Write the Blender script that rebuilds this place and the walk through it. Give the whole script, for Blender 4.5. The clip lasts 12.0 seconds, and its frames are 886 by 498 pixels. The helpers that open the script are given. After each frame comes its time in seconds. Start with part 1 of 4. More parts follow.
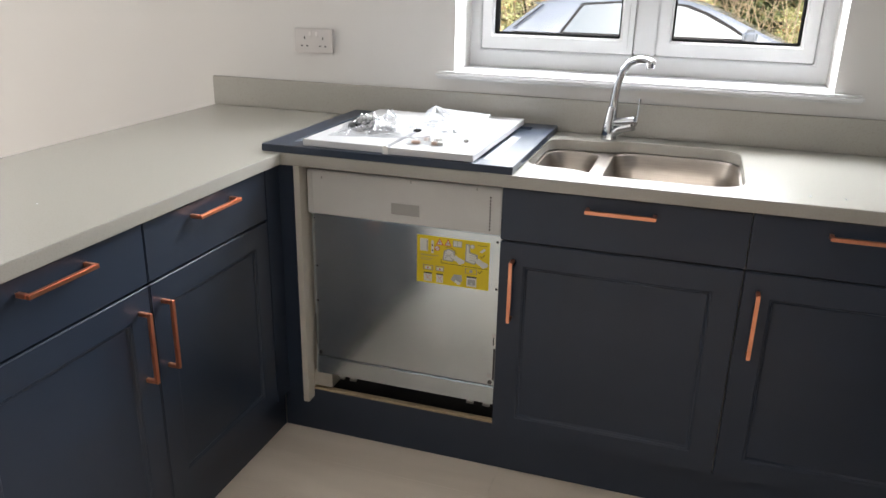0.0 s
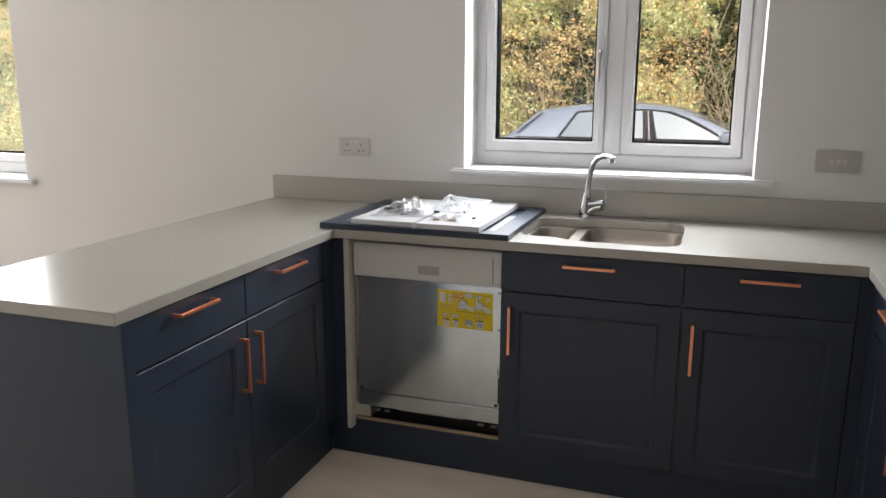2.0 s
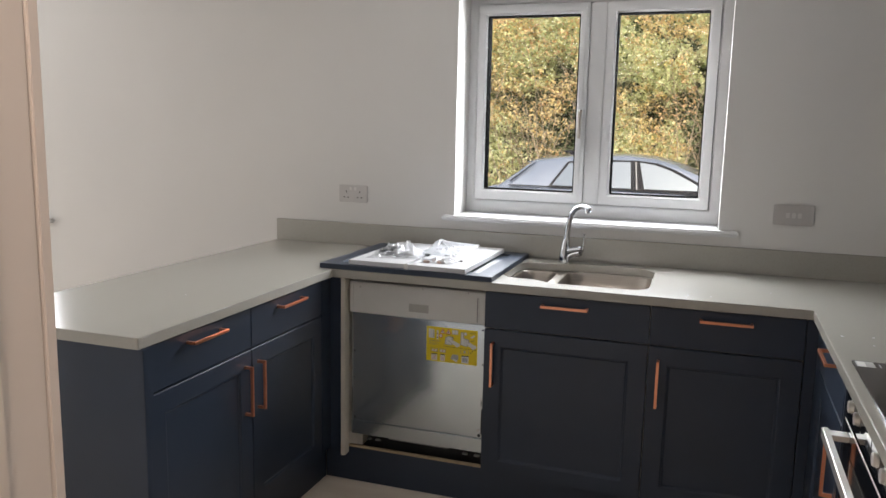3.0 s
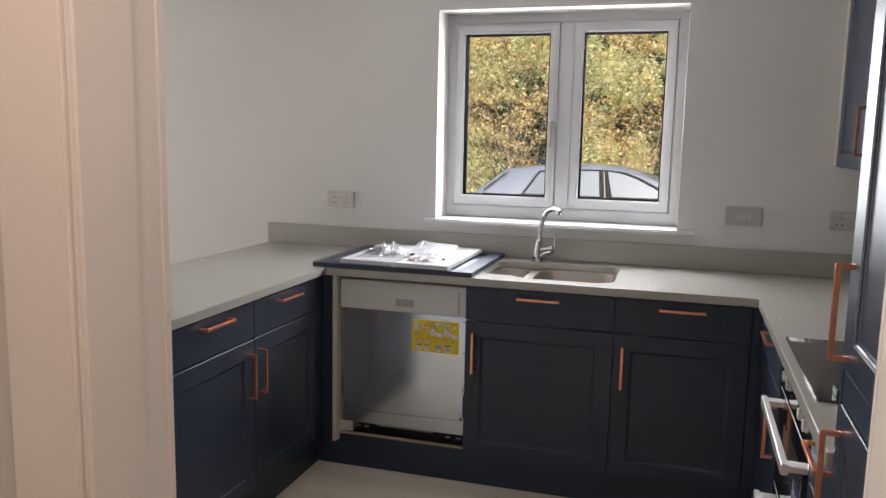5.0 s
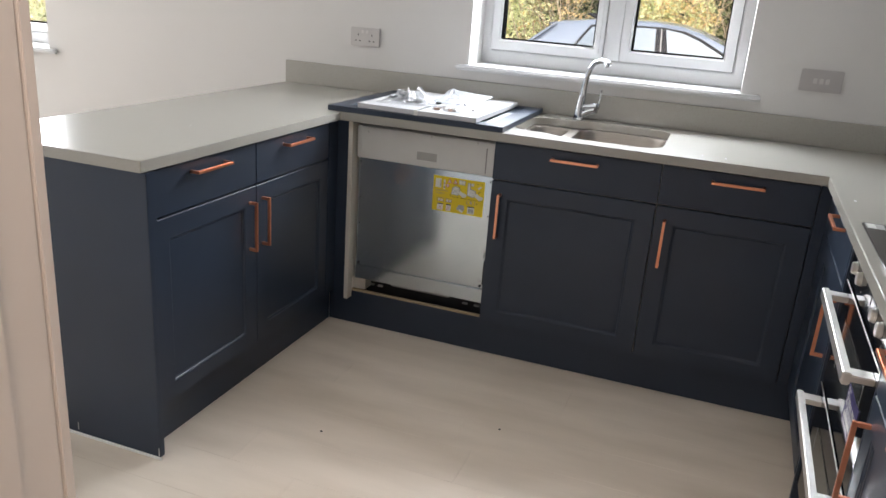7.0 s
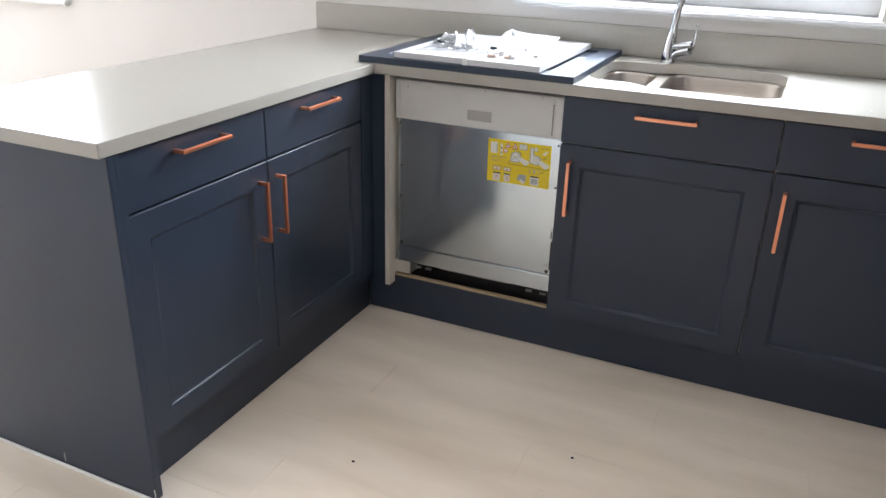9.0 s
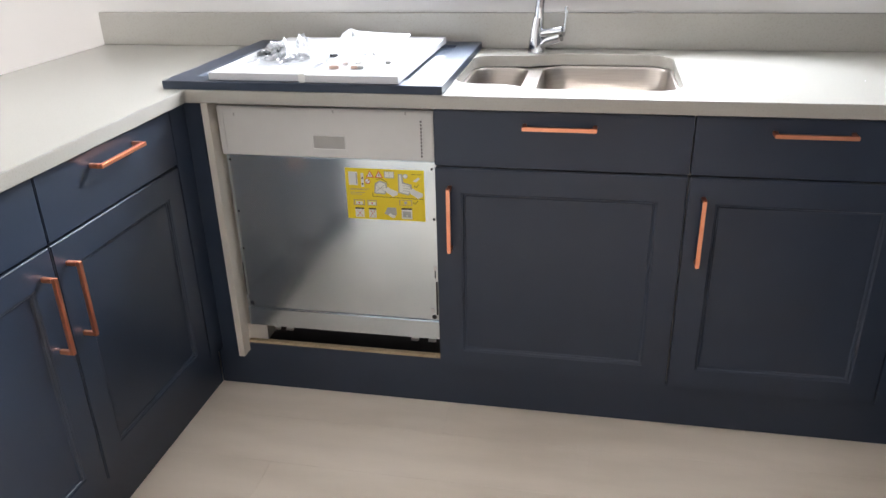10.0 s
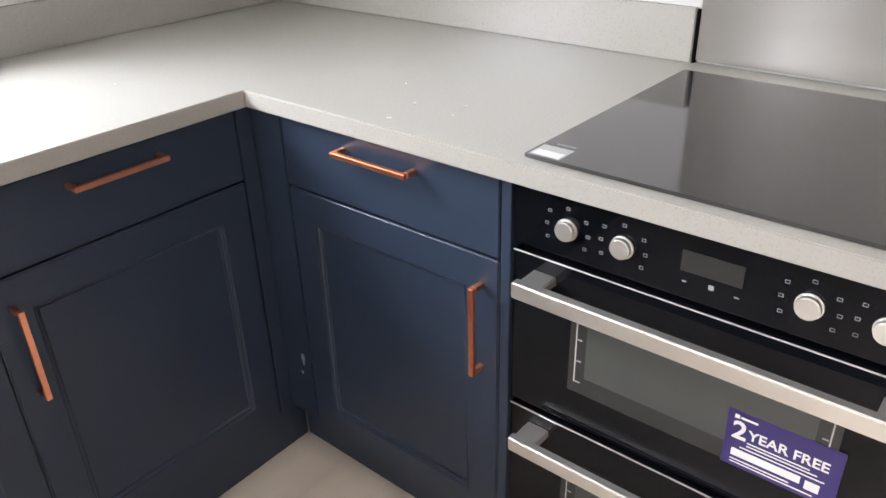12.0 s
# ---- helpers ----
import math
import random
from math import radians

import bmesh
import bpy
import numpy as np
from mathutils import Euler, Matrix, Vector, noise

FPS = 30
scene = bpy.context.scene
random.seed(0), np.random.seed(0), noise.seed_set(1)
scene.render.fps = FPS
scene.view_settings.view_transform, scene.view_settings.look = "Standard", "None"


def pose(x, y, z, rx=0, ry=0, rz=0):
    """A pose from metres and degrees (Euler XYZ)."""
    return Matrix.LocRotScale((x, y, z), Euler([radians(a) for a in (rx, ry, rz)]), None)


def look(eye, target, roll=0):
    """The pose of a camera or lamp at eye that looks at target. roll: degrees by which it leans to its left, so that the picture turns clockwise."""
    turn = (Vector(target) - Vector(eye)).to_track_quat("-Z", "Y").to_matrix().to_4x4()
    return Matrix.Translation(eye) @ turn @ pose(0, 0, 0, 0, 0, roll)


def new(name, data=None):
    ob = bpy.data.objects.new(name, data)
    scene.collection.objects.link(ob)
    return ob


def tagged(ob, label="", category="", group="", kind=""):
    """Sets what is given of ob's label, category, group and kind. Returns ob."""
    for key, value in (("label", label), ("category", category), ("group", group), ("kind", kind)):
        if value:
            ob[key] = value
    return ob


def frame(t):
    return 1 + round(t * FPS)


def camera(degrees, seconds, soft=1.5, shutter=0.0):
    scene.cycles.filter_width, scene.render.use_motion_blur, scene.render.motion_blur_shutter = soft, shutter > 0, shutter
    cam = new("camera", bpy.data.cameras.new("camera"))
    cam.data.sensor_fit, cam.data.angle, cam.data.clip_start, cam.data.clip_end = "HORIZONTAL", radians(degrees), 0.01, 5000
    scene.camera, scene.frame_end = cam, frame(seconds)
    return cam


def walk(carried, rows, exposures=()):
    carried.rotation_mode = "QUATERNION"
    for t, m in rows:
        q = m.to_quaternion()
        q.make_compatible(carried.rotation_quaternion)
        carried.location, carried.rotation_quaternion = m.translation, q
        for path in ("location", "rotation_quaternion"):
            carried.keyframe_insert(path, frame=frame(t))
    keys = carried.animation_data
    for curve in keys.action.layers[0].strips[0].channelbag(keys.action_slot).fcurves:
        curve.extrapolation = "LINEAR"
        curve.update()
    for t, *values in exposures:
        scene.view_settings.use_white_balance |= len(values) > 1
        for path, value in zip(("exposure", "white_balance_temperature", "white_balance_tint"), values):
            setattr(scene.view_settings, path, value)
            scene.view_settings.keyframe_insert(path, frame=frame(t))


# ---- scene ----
cam = camera(59.9, 12.0)
PATH = [
    (0, (1.061, -1.824, 1.37), (0.484, -0.032, 0.696), 1.2),
    (0.5, (1.136, -1.973, 1.386), (0.515, -0.171, 0.782), 1.0),
    (1, (1.218, -2.125, 1.407), (0.556, -0.317, 0.864), 0.7),
    (1.5, (1.244, -2.29, 1.418), (0.58, -0.467, 0.933), 0.4),
    (2, (1.261, -2.465, 1.42), (0.629, -0.615, 0.998), 0.2),
    (2.5, (1.311, -2.581, 1.439), (0.688, -0.713, 1.086), 0.5),
    (3, (1.371, -2.692, 1.456), (0.737, -0.82, 1.148), 1.2),
    (3.2, (1.395, -2.733, 1.444), (0.75, -0.861, 1.159), 1.4),
    (4.8, (1.404, -2.951, 1.443), (0.829, -1.052, 1.189), 1.1),
    (5, (1.412, -2.97, 1.447), (0.846, -1.072, 1.169), 1.2),
    (5.5, (1.419, -2.993, 1.433), (0.878, -1.097, 1.097), 1.6),
    (6, (1.365, -2.912, 1.415), (0.868, -1.021, 0.993), 2.1),
    (6.5, (1.34, -2.809, 1.388), (0.815, -0.953, 0.858), 3.1),
    (7, (1.378, -2.672, 1.373), (0.761, -0.879, 0.736), 4.3),
    (7.5, (1.417, -2.545, 1.349), (0.681, -0.829, 0.633), 4.7),
    (7.7, (1.406, -2.513, 1.346), (0.636, -0.823, 0.604), 4.7),
    (9.3, (1.136, -2.037, 1.319), (0.431, -0.342, 0.527), 0.1),
    (9.5, (1.072, -1.944, 1.333), (0.455, -0.221, 0.527), -0.0),
    (10, (1.002, -1.731, 1.31), (0.632, 0.053, 0.486), -1.5),
    (10.5, (0.887, -1.526, 1.309), (0.907, 0.271, 0.43), -2.9),
    (11, (0.819, -1.357, 1.302), (1.337, 0.339, 0.377), -2.6),
    (11.2, (0.801, -1.292, 1.299), (1.54, 0.309, 0.356), -1.9),
    (11.5, (0.855, -1.216, 1.287), (1.831, 0.252, 0.344), -2.0),
    (12, (0.896, -1.143, 1.298), (2.259, -0.027, 0.352), -1.6),
]
walk(cam, [(t, look(eye, target, roll)) for t, eye, target, roll in PATH], [(0, 0.80, 6480, 12), (1.5, 0.40, 6560, 13), (2.5, 0.30, 6500, 13), (5, 0.22, 6500, 15), (6, 0.45, 6440, 14), (6.5, 0.70, 6380, 13), (7.5, 0.72, 6200, 12), (9.5, 1.40, 6120, 13), (10.5, 1.48, 6220, 14), (11.5, 1.63, 6230, 15), (12, 1.47, 6250, 16)])

X0 = -4.6  # west end of the dining room

# ---- world, sun, large lights ----
world = bpy.data.worlds.new("overcast")
scene.world = world
world.use_nodes = True
_sky = world.node_tree.nodes.new("ShaderNodeTexSky")
_sky.sky_type, _sky.sun_disc = "NISHITA", False
_sky.sun_elevation, _sky.sun_rotation = radians(45), radians(163)
_sky.air_density, _sky.dust_density = 1.0, 4.0
_bg = world.node_tree.nodes["Background"]
_bg.inputs["Strength"].default_value = 0.15
world.node_tree.links.new(_sky.outputs[0], _bg.inputs["Color"])


def lamp(name, kind, m, power, color=(1, 1, 1), **settings):
    data = bpy.data.lights.new(name, kind)
    data.energy, data.color = power, color
    if kind == "AREA":
        data.shape, data.size, data.size_y = "RECTANGLE", settings["size"][0], settings["size"][1]
    if kind == "SUN":
        data.angle = radians(settings["angle"])
    if kind == "POINT":
        data.shadow_soft_size = settings["radius"]
    ob = new(name, data)
    ob.matrix_world = m
    return ob


lamp("sun", "SUN", look((3, -10, 10.4), (0, 0, 0)), 4.0, (1.0, 0.95, 0.88), angle=8)
# the sky's light in the window openings
lamp("window_light_kitchen", "AREA", look((0.87, 0.765, 1.56), (0.87, -1.0, 1.50)), 20, (0.92, 0.965, 1.0), size=(1.0, 0.84))
lamp("window_sky_kitchen", "AREA", look((0.87, 1.35, 2.12), (0.60, -1.0, 0.35)), 54, (0.92, 0.965, 1.0), size=(1.1, 0.9))
lamp("window_light_dining", "AREA", look((-2.76, 0.80, 1.50), (-2.76, -1.5, 1.40)), 43, (0.95, 0.98, 1.0), size=(1.12, 1.0))
lamp("window_light_west", "AREA", look((X0 + 0.03, -0.9, 1.1), (0, -0.9, 1.0)), 22, (1.0, 0.98, 0.95), size=(1.7, 1.9))
# ceiling lamp of the hall
lamp("hall_light", "AREA", look((1.15, -2.72, 2.40), (1.15, -2.72, 0), 0), 12.5, (1.0, 0.80, 0.645), size=(0.3, 0.3))


# ---- materials ----
def material(name, color, rough=0.5, metal=0.0, color2=None, scale=6.0, detail=4.0, bump=0.0, bump_scale=200.0, spread=None,
             rough_var=0.0, stretch=(1, 1, 1), vary=0.0, coat=0.0, ior=None):
    """A surface with a large-scale drift between two colours, fine relief and uneven gloss."""
    m = bpy.data.materials.new(name)
    m.use_nodes = True
    nt = m.node_tree
    b = nt.nodes["Principled BSDF"]
    b.inputs["Roughness"].default_value, b.inputs["Metallic"].default_value = rough, metal
    b.inputs["Base Color"].default_value = (*color, 1)
    if coat:
        b.inputs["Coat Weight"].default_value = coat
    if ior:
        b.inputs["IOR"].default_value = ior
    tc = nt.nodes.new("ShaderNodeTexCoord")
    mp = nt.nodes.new("ShaderNodeMapping")
    mp.inputs["Scale"].default_value = stretch
    nt.links.new(tc.outputs["Object"], mp.inputs["Vector"])
    out = None
    if color2:
        n = nt.nodes.new("ShaderNodeTexNoise")
        n.inputs["Scale"].default_value, n.inputs["Detail"].default_value = scale, detail
        nt.links.new(mp.outputs[0], n.inputs["Vector"])
        r = nt.nodes.new("ShaderNodeValToRGB")
        lo, hi = spread or (0.35, 0.65)
        r.color_ramp.elements[0].position, r.color_ramp.elements[1].position = lo, hi
        r.color_ramp.elements[0].color, r.color_ramp.elements[1].color = (*color, 1), (*color2, 1)
        nt.links.new(n.outputs["Fac"], r.inputs["Fac"])
        out = r.outputs["Color"]
    if vary:
        oi = nt.nodes.new("ShaderNodeObjectInfo")
        hs = nt.nodes.new("ShaderNodeHueSaturation")
        mr = nt.nodes.new("ShaderNodeMapRange")
        mr.inputs["To Min"].default_value, mr.inputs["To Max"].default_value = 1 - vary, 1 + vary
        nt.links.new(oi.outputs["Random"], mr.inputs["Value"])
        nt.links.new(mr.outputs[0], hs.inputs["Value"])
        if out:
            nt.links.new(out, hs.inputs["Color"])
        else:
            hs.inputs["Color"].default_value = (*color, 1)
        out = hs.outputs["Color"]
    if out:
        nt.links.new(out, b.inputs["Base Color"])
    if rough_var:
        n = nt.nodes.new("ShaderNodeTexNoise")
        n.inputs["Scale"].default_value = scale * 1.7
        nt.links.new(mp.outputs[0], n.inputs["Vector"])
        mr = nt.nodes.new("ShaderNodeMapRange")
        mr.inputs["To Min"].default_value, mr.inputs["To Max"].default_value = rough - rough_var, rough + rough_var
        nt.links.new(n.outputs["Fac"], mr.inputs["Value"])
        nt.links.new(mr.outputs[0], b.inputs["Roughness"])
    if bump:
        n = nt.nodes.new("ShaderNodeTexNoise")
        n.inputs["Scale"].default_value, n.inputs["Detail"].default_value = bump_scale, 3
        nt.links.new(mp.outputs[0], n.inputs["Vector"])
        bp = nt.nodes.new("ShaderNodeBump")
        bp.inputs["Strength"].default_value, bp.inputs["Distance"].default_value = bump, 0.002
        nt.links.new(n.outputs["Fac"], bp.inputs["Height"])
        nt.links.new(bp.outputs[0], b.inputs["Normal"])
    return m


def glass(name, tint=(1, 1, 1), rough=0.0):
    """A thin pane: clear, with the mirror gloss of its two faces."""
    m = bpy.data.materials.new(name)
    m.use_nodes = True
    nt = m.node_tree
    nt.nodes.remove(nt.nodes["Principled BSDF"])
    tr, gl, mix, lw, pw, ma = (nt.nodes.new("ShaderNode" + k) for k in ("BsdfTransparent", "BsdfGlossy", "MixShader", "LayerWeight", "Math", "Math"))
    tr.inputs["Color"].default_value = (*tint, 1)
    gl.inputs["Roughness"].default_value = rough
    lw.inputs["Blend"].default_value = 0.5
    pw.operation, ma.operation = "POWER", "MULTIPLY_ADD"
    pw.inputs[1].default_value = 5.0
    ma.inputs[1].default_value, ma.inputs[2].default_value = 0.96, 0.04
    nt.links.new(lw.outputs["Facing"], pw.inputs[0])
    nt.links.new(pw.outputs[0], ma.inputs[0])
    nt.links.new(ma.outputs[0], mix.inputs[0])
    nt.links.new(tr.outputs[0], mix.inputs[1])
    nt.links.new(gl.outputs[0], mix.inputs[2])
    nt.links.new(mix.outputs[0], nt.nodes["Material Output"].inputs["Surface"])
    return m


WALL = material("wall_paint", (0.63, 0.612, 0.588), 0.85, color2=(0.60, 0.582, 0.558), scale=0.9, bump=0.25, bump_scale=350)
CEIL = material("ceiling_paint", (0.82, 0.82, 0.81), 0.9, color2=(0.79, 0.79, 0.78), scale=1.5, bump=0.2, bump_scale=300)
TRIM = material("gloss_trim_paint", (0.76, 0.71, 0.665), 0.38, color2=(0.73, 0.68, 0.635), scale=3, bump=0.1, bump_scale=60)
UPVC = material("white_upvc", (0.64, 0.64, 0.64), 0.3, color2=(0.61, 0.61, 0.61), scale=5, bump=0.05, bump_scale=80)
NAVY = material("navy_paint", (0.0232, 0.0338, 0.0555), 0.36, color2=(0.0260, 0.0373, 0.0606), scale=5, rough_var=0.05, bump=0.10, bump_scale=260, ior=1.43)
CARCASS = material("cream_carcass", (0.66, 0.62, 0.55), 0.5, color2=(0.62, 0.58, 0.51), scale=8, bump=0.05)
QUARTZ = material("quartz_worktop", (0.365, 0.348, 0.310), 0.22, color2=(0.325, 0.308, 0.270), scale=260, spread=(0.52, 0.72), rough_var=0.05)
PLANK = material("wood_effect_vinyl", (0.785, 0.692, 0.585), 0.40, color2=(0.66, 0.572, 0.468), scale=2.2, detail=10, stretch=(0.7, 3.2, 1),
                 spread=(0.36, 0.68), vary=0.015, rough_var=0.08, bump=0.25, bump_scale=90)
_nt = PLANK.node_tree
_where = _nt.nodes.new("ShaderNodeNewGeometry")
for _n in [n for n in _nt.nodes if n.bl_idname == "ShaderNodeMapping"]:
    _nt.links.new(_where.outputs["Position"], _n.inputs["Vector"])
SUBFLOOR = material("floor_joint", (0.70, 0.61, 0.515), 0.8, color2=(0.61, 0.54, 0.46), scale=20)
COPPER = material("brushed_copper", (0.80, 0.36, 0.22), 0.34, 1.0, color2=(0.76, 0.33, 0.20), scale=40)
CHROME = material("chrome", (0.52, 0.53, 0.55), 0.05, 1.0, color2=(0.48, 0.49, 0.51), scale=10)
SPLASH = material("satin_steel_sheet", (0.34, 0.325, 0.30), 0.30, 1.0, color2=(0.32, 0.305, 0.28), scale=3, stretch=(1, 1, 6), rough_var=0.03)
SPLASH.node_tree.nodes["Principled BSDF"].inputs["Anisotropic"].default_value = 0.8
SPLASH.node_tree.nodes["Principled BSDF"].inputs["Anisotropic Rotation"].default_value = 0.25
STEEL = material("brushed_steel", (0.45, 0.405, 0.36), 0.32, 1.0, color2=(0.40, 0.36, 0.32), scale=14, stretch=(1, 1, 30), rough_var=0.05, bump=0.06, bump_scale=200)
SILVER = material("satin_aluminium", (0.85, 0.83, 0.79), 0.40, 1.0, color2=(0.81, 0.79, 0.75), scale=30, rough_var=0.05)
GALV = material("galvanised_sheet", (0.61, 0.67, 0.71), 0.15, 0.95, color2=(0.54, 0.61, 0.65), scale=7, detail=6, rough_var=0.04, bump=0.03, bump_scale=9)
APPL = material("cream_appliance_plastic", (0.66, 0.655, 0.63), 0.42, color2=(0.63, 0.625, 0.60), scale=10, bump=0.05)
GREYPL = material("grey_plastic", (0.42, 0.41, 0.39), 0.45, color2=(0.38, 0.37, 0.35), scale=20)
BLACKGL = material("black_glass", (0.003, 0.0035, 0.005), 0.06, color2=(0.005, 0.0055, 0.007), scale=5, ior=1.30)
HOBGL = material("dark_ceramic_glass", (0.035, 0.033, 0.032), 0.09, color2=(0.045, 0.042, 0.040), scale=6, rough_var=0.02, ior=1.6)
BLACK = material("black_plastic", (0.012, 0.012, 0.013), 0.4, color2=(0.018, 0.018, 0.019), scale=15)
OVENIN = material("oven_inner_window", (0.022, 0.023, 0.022), 0.08, color2=(0.030, 0.031, 0.030), scale=4, ior=1.5)
OVENPANE = material("oven_cavity_pane", (0.052, 0.057, 0.053), 0.08, color2=(0.062, 0.067, 0.062), scale=4, ior=1.5)
CHIP = material("chipboard_edge", (0.50, 0.40, 0.26), 0.8, color2=(0.38, 0.29, 0.18), scale=160, bump=0.4)
WHITEB = material("white_melamine", (0.55, 0.55, 0.555), 0.4, color2=(0.52, 0.52, 0.525), scale=6)
YELLOW = material("yellow_label", (0.80, 0.62, 0.01), 0.4, color2=(0.76, 0.58, 0.01), scale=12)
LABELW = material("label_white", (0.75, 0.74, 0.70), 0.45, color2=(0.70, 0.69, 0.66), scale=30)
LABELG = material("label_grey", (0.42, 0.42, 0.40), 0.5, color2=(0.36, 0.36, 0.35), scale=60)
LABELR = material("label_red", (0.62, 0.09, 0.05), 0.5)
LABELK = material("label_ink", (0.06, 0.05, 0.03), 0.5)
PURPLE = material("purple_label", (0.030, 0.020, 0.11), 0.35, color2=(0.036, 0.024, 0.125), scale=10)
PRINT = material("pale_print", (0.26, 0.27, 0.28), 0.5)
PLATE = material("satin_socket_plate", (0.50, 0.475, 0.46), 0.38, 0.35, color2=(0.46, 0.44, 0.425), scale=9)
SOCKETW = material("socket_insert", (0.60, 0.575, 0.555), 0.4, color2=(0.57, 0.545, 0.525), scale=15)
CAULK = material("white_sealant", (0.80, 0.79, 0.77), 0.6, color2=(0.76, 0.75, 0.73), scale=30)
GASKET = material("dark_gasket", (0.006, 0.006, 0.006), 0.9, ior=1.05)
PANE = glass("window_glass", (0.97, 0.98, 0.97))
CARGL = material("car_glass", (0.36, 0.41, 0.44), 0.04, 0.85, color2=(0.32, 0.37, 0.40), scale=2)
CARPAINT = material("silver_blue_car_paint", (0.34, 0.38, 0.44), 0.22, 0.5, color2=(0.34, 0.38, 0.44), scale=4, coat=0.8)
CARTRIM = material("car_black_trim", (0.02, 0.02, 0.022), 0.75, ior=1.3)
TYRE = material("tyre_rubber", (0.02, 0.02, 0.02), 0.8, color2=(0.03, 0.03, 0.03), scale=30)
GRASS = material("verge_ground", (0.10, 0.11, 0.05), 0.95, color2=(0.20, 0.17, 0.11), scale=1.2, detail=8, bump=0.8, bump_scale=30)
DRIVE = material("gravel_drive", (0.30, 0.28, 0.25), 0.95, color2=(0.20, 0.19, 0.17), scale=60, detail=6, bump=0.9, bump_scale=70)
BRICK = material("outer_render", (0.42, 0.30, 0.23), 0.9, color2=(0.34, 0.24, 0.18), scale=12, bump=0.5, bump_scale=60)
BARK = material("bark", (0.50, 0.40, 0.27), 0.9, color2=(0.34, 0.27, 0.18), scale=30, bump=0.6, bump_scale=60)


def poly_bag(name, milk):
    m = bpy.data.materials.new(name)
    m.use_nodes = True
    nt = m.node_tree
    nt.nodes.remove(nt.nodes["Principled BSDF"])
    tr, gl, mix, df, mix2 = (nt.nodes.new("ShaderNode" + k) for k in ("BsdfTransparent", "BsdfGlossy", "MixShader", "BsdfDiffuse", "MixShader"))
    df.inputs["Color"].default_value = (0.58, 0.60, 0.63, 1)
    gl.inputs["Roughness"].default_value = 0.22
    mix.inputs[0].default_value, mix2.inputs[0].default_value = milk, 0.20
    nt.links.new(tr.outputs[0], mix.inputs[1])
    nt.links.new(df.outputs[0], mix.inputs[2])
    nt.links.new(mix.outputs[0], mix2.inputs[1])
    nt.links.new(gl.outputs[0], mix2.inputs[2])
    nt.links.new(mix2.outputs[0], nt.nodes["Material Output"].inputs["Surface"])
    return m


BAG = poly_bag("clear_polythene", 0.34)
BAGMILK = poly_bag("milky_polythene", 0.55)
DULLCU = material("dull_copper", (0.52, 0.36, 0.28), 0.45, 0.6, color2=(0.46, 0.33, 0.27), scale=90)
DARKST = material("dull_dark_steel", (0.17, 0.175, 0.185), 0.28, 1.0, color2=(0.10, 0.105, 0.11), scale=60, rough_var=0.1)


def leaf_material(name, a, b, c):
    m = bpy.data.materials.new(name)
    m.use_nodes = True
    nt = m.node_tree
    p = nt.nodes["Principled BSDF"]
    p.inputs["Roughness"].default_value = 0.6
    geo = nt.nodes.new("ShaderNodeNewGeometry")
    r = nt.nodes.new("ShaderNodeValToRGB")
    r.color_ramp.elements[0].color, r.color_ramp.elements[1].color = (*a, 1), (*c, 1)
    e = r.color_ramp.elements.new(0.5)
    e.color = (*b, 1)
    nt.links.new(geo.outputs["Random Per Island"], r.inputs["Fac"])
    nt.links.new(r.outputs[0], p.inputs["Base Color"])
    ts = nt.nodes.new("ShaderNodeBsdfTranslucent")
    nt.links.new(r.outputs[0], ts.inputs["Color"])
    mix = nt.nodes.new("ShaderNodeMixShader")
    mix.inputs[0].default_value = 0.35
    nt.links.new(p.outputs[0], mix.inputs[1])
    nt.links.new(ts.outputs[0], mix.inputs[2])
    nt.links.new(mix.outputs[0], nt.nodes["Material Output"].inputs["Surface"])
    return m


LEAF_GOLD = leaf_material("golden_leaves", (0.82, 0.60, 0.24), (0.90, 0.79, 0.44), (0.66, 0.40, 0.19))
LEAF_RUST = leaf_material("rust_leaves", (0.80, 0.52, 0.26), (0.86, 0.64, 0.34), (0.62, 0.38, 0.20))
LEAF_LIME = leaf_material("yellow_green_leaves", (0.66, 0.70, 0.34), (0.90, 0.89, 0.56), (0.48, 0.57, 0.27))
# inner leaves: the hedge's inner shade is put into this darker green
LEAF_SHADED = leaf_material("shaded_green_leaves", (0.14, 0.21, 0.11), (0.25, 0.31, 0.15), (0.40, 0.41, 0.21))


# ---- building helpers ----
def box(bm, x0, x1, y0, y1, z0, z1):
    v = [bm.verts.new(p) for p in ((x0, y0, z0), (x1, y0, z0), (x1, y1, z0), (x0, y1, z0), (x0, y0, z1), (x1, y0, z1), (x1, y1, z1), (x0, y1, z1))]
    return [bm.faces.new([v[i] for i in f]) for f in ((3, 2, 1, 0), (4, 5, 6, 7), (0, 1, 5, 4), (1, 2, 6, 5), (2, 3, 7, 6), (3, 0, 4, 7))]


def soft(bm, r, segments=2, angle=35):
    """Round off the sharp edges."""
    bmesh.ops.recalc_face_normals(bm, faces=bm.faces[:])
    edges = [e for e in bm.edges if len(e.link_faces) == 2 and e.calc_face_angle(0) > radians(angle)]
    if edges and r:
        bmesh.ops.bevel(bm, geom=edges, offset=r, offset_type="OFFSET", segments=segments, affect="EDGES", clamp_overlap=True)


def mesh_of(name, bm, mat, smooth=True):
    bmesh.ops.recalc_face_normals(bm, faces=bm.faces[:])
    me = bpy.data.meshes.new(name)
    bm.to_mesh(me)
    bm.free()
    me.materials.append(mat)
    if smooth:
        me.polygons.foreach_set("use_smooth", [True] * len(me.polygons))
        me.set_sharp_from_angle(angle=radians(40))
    return me


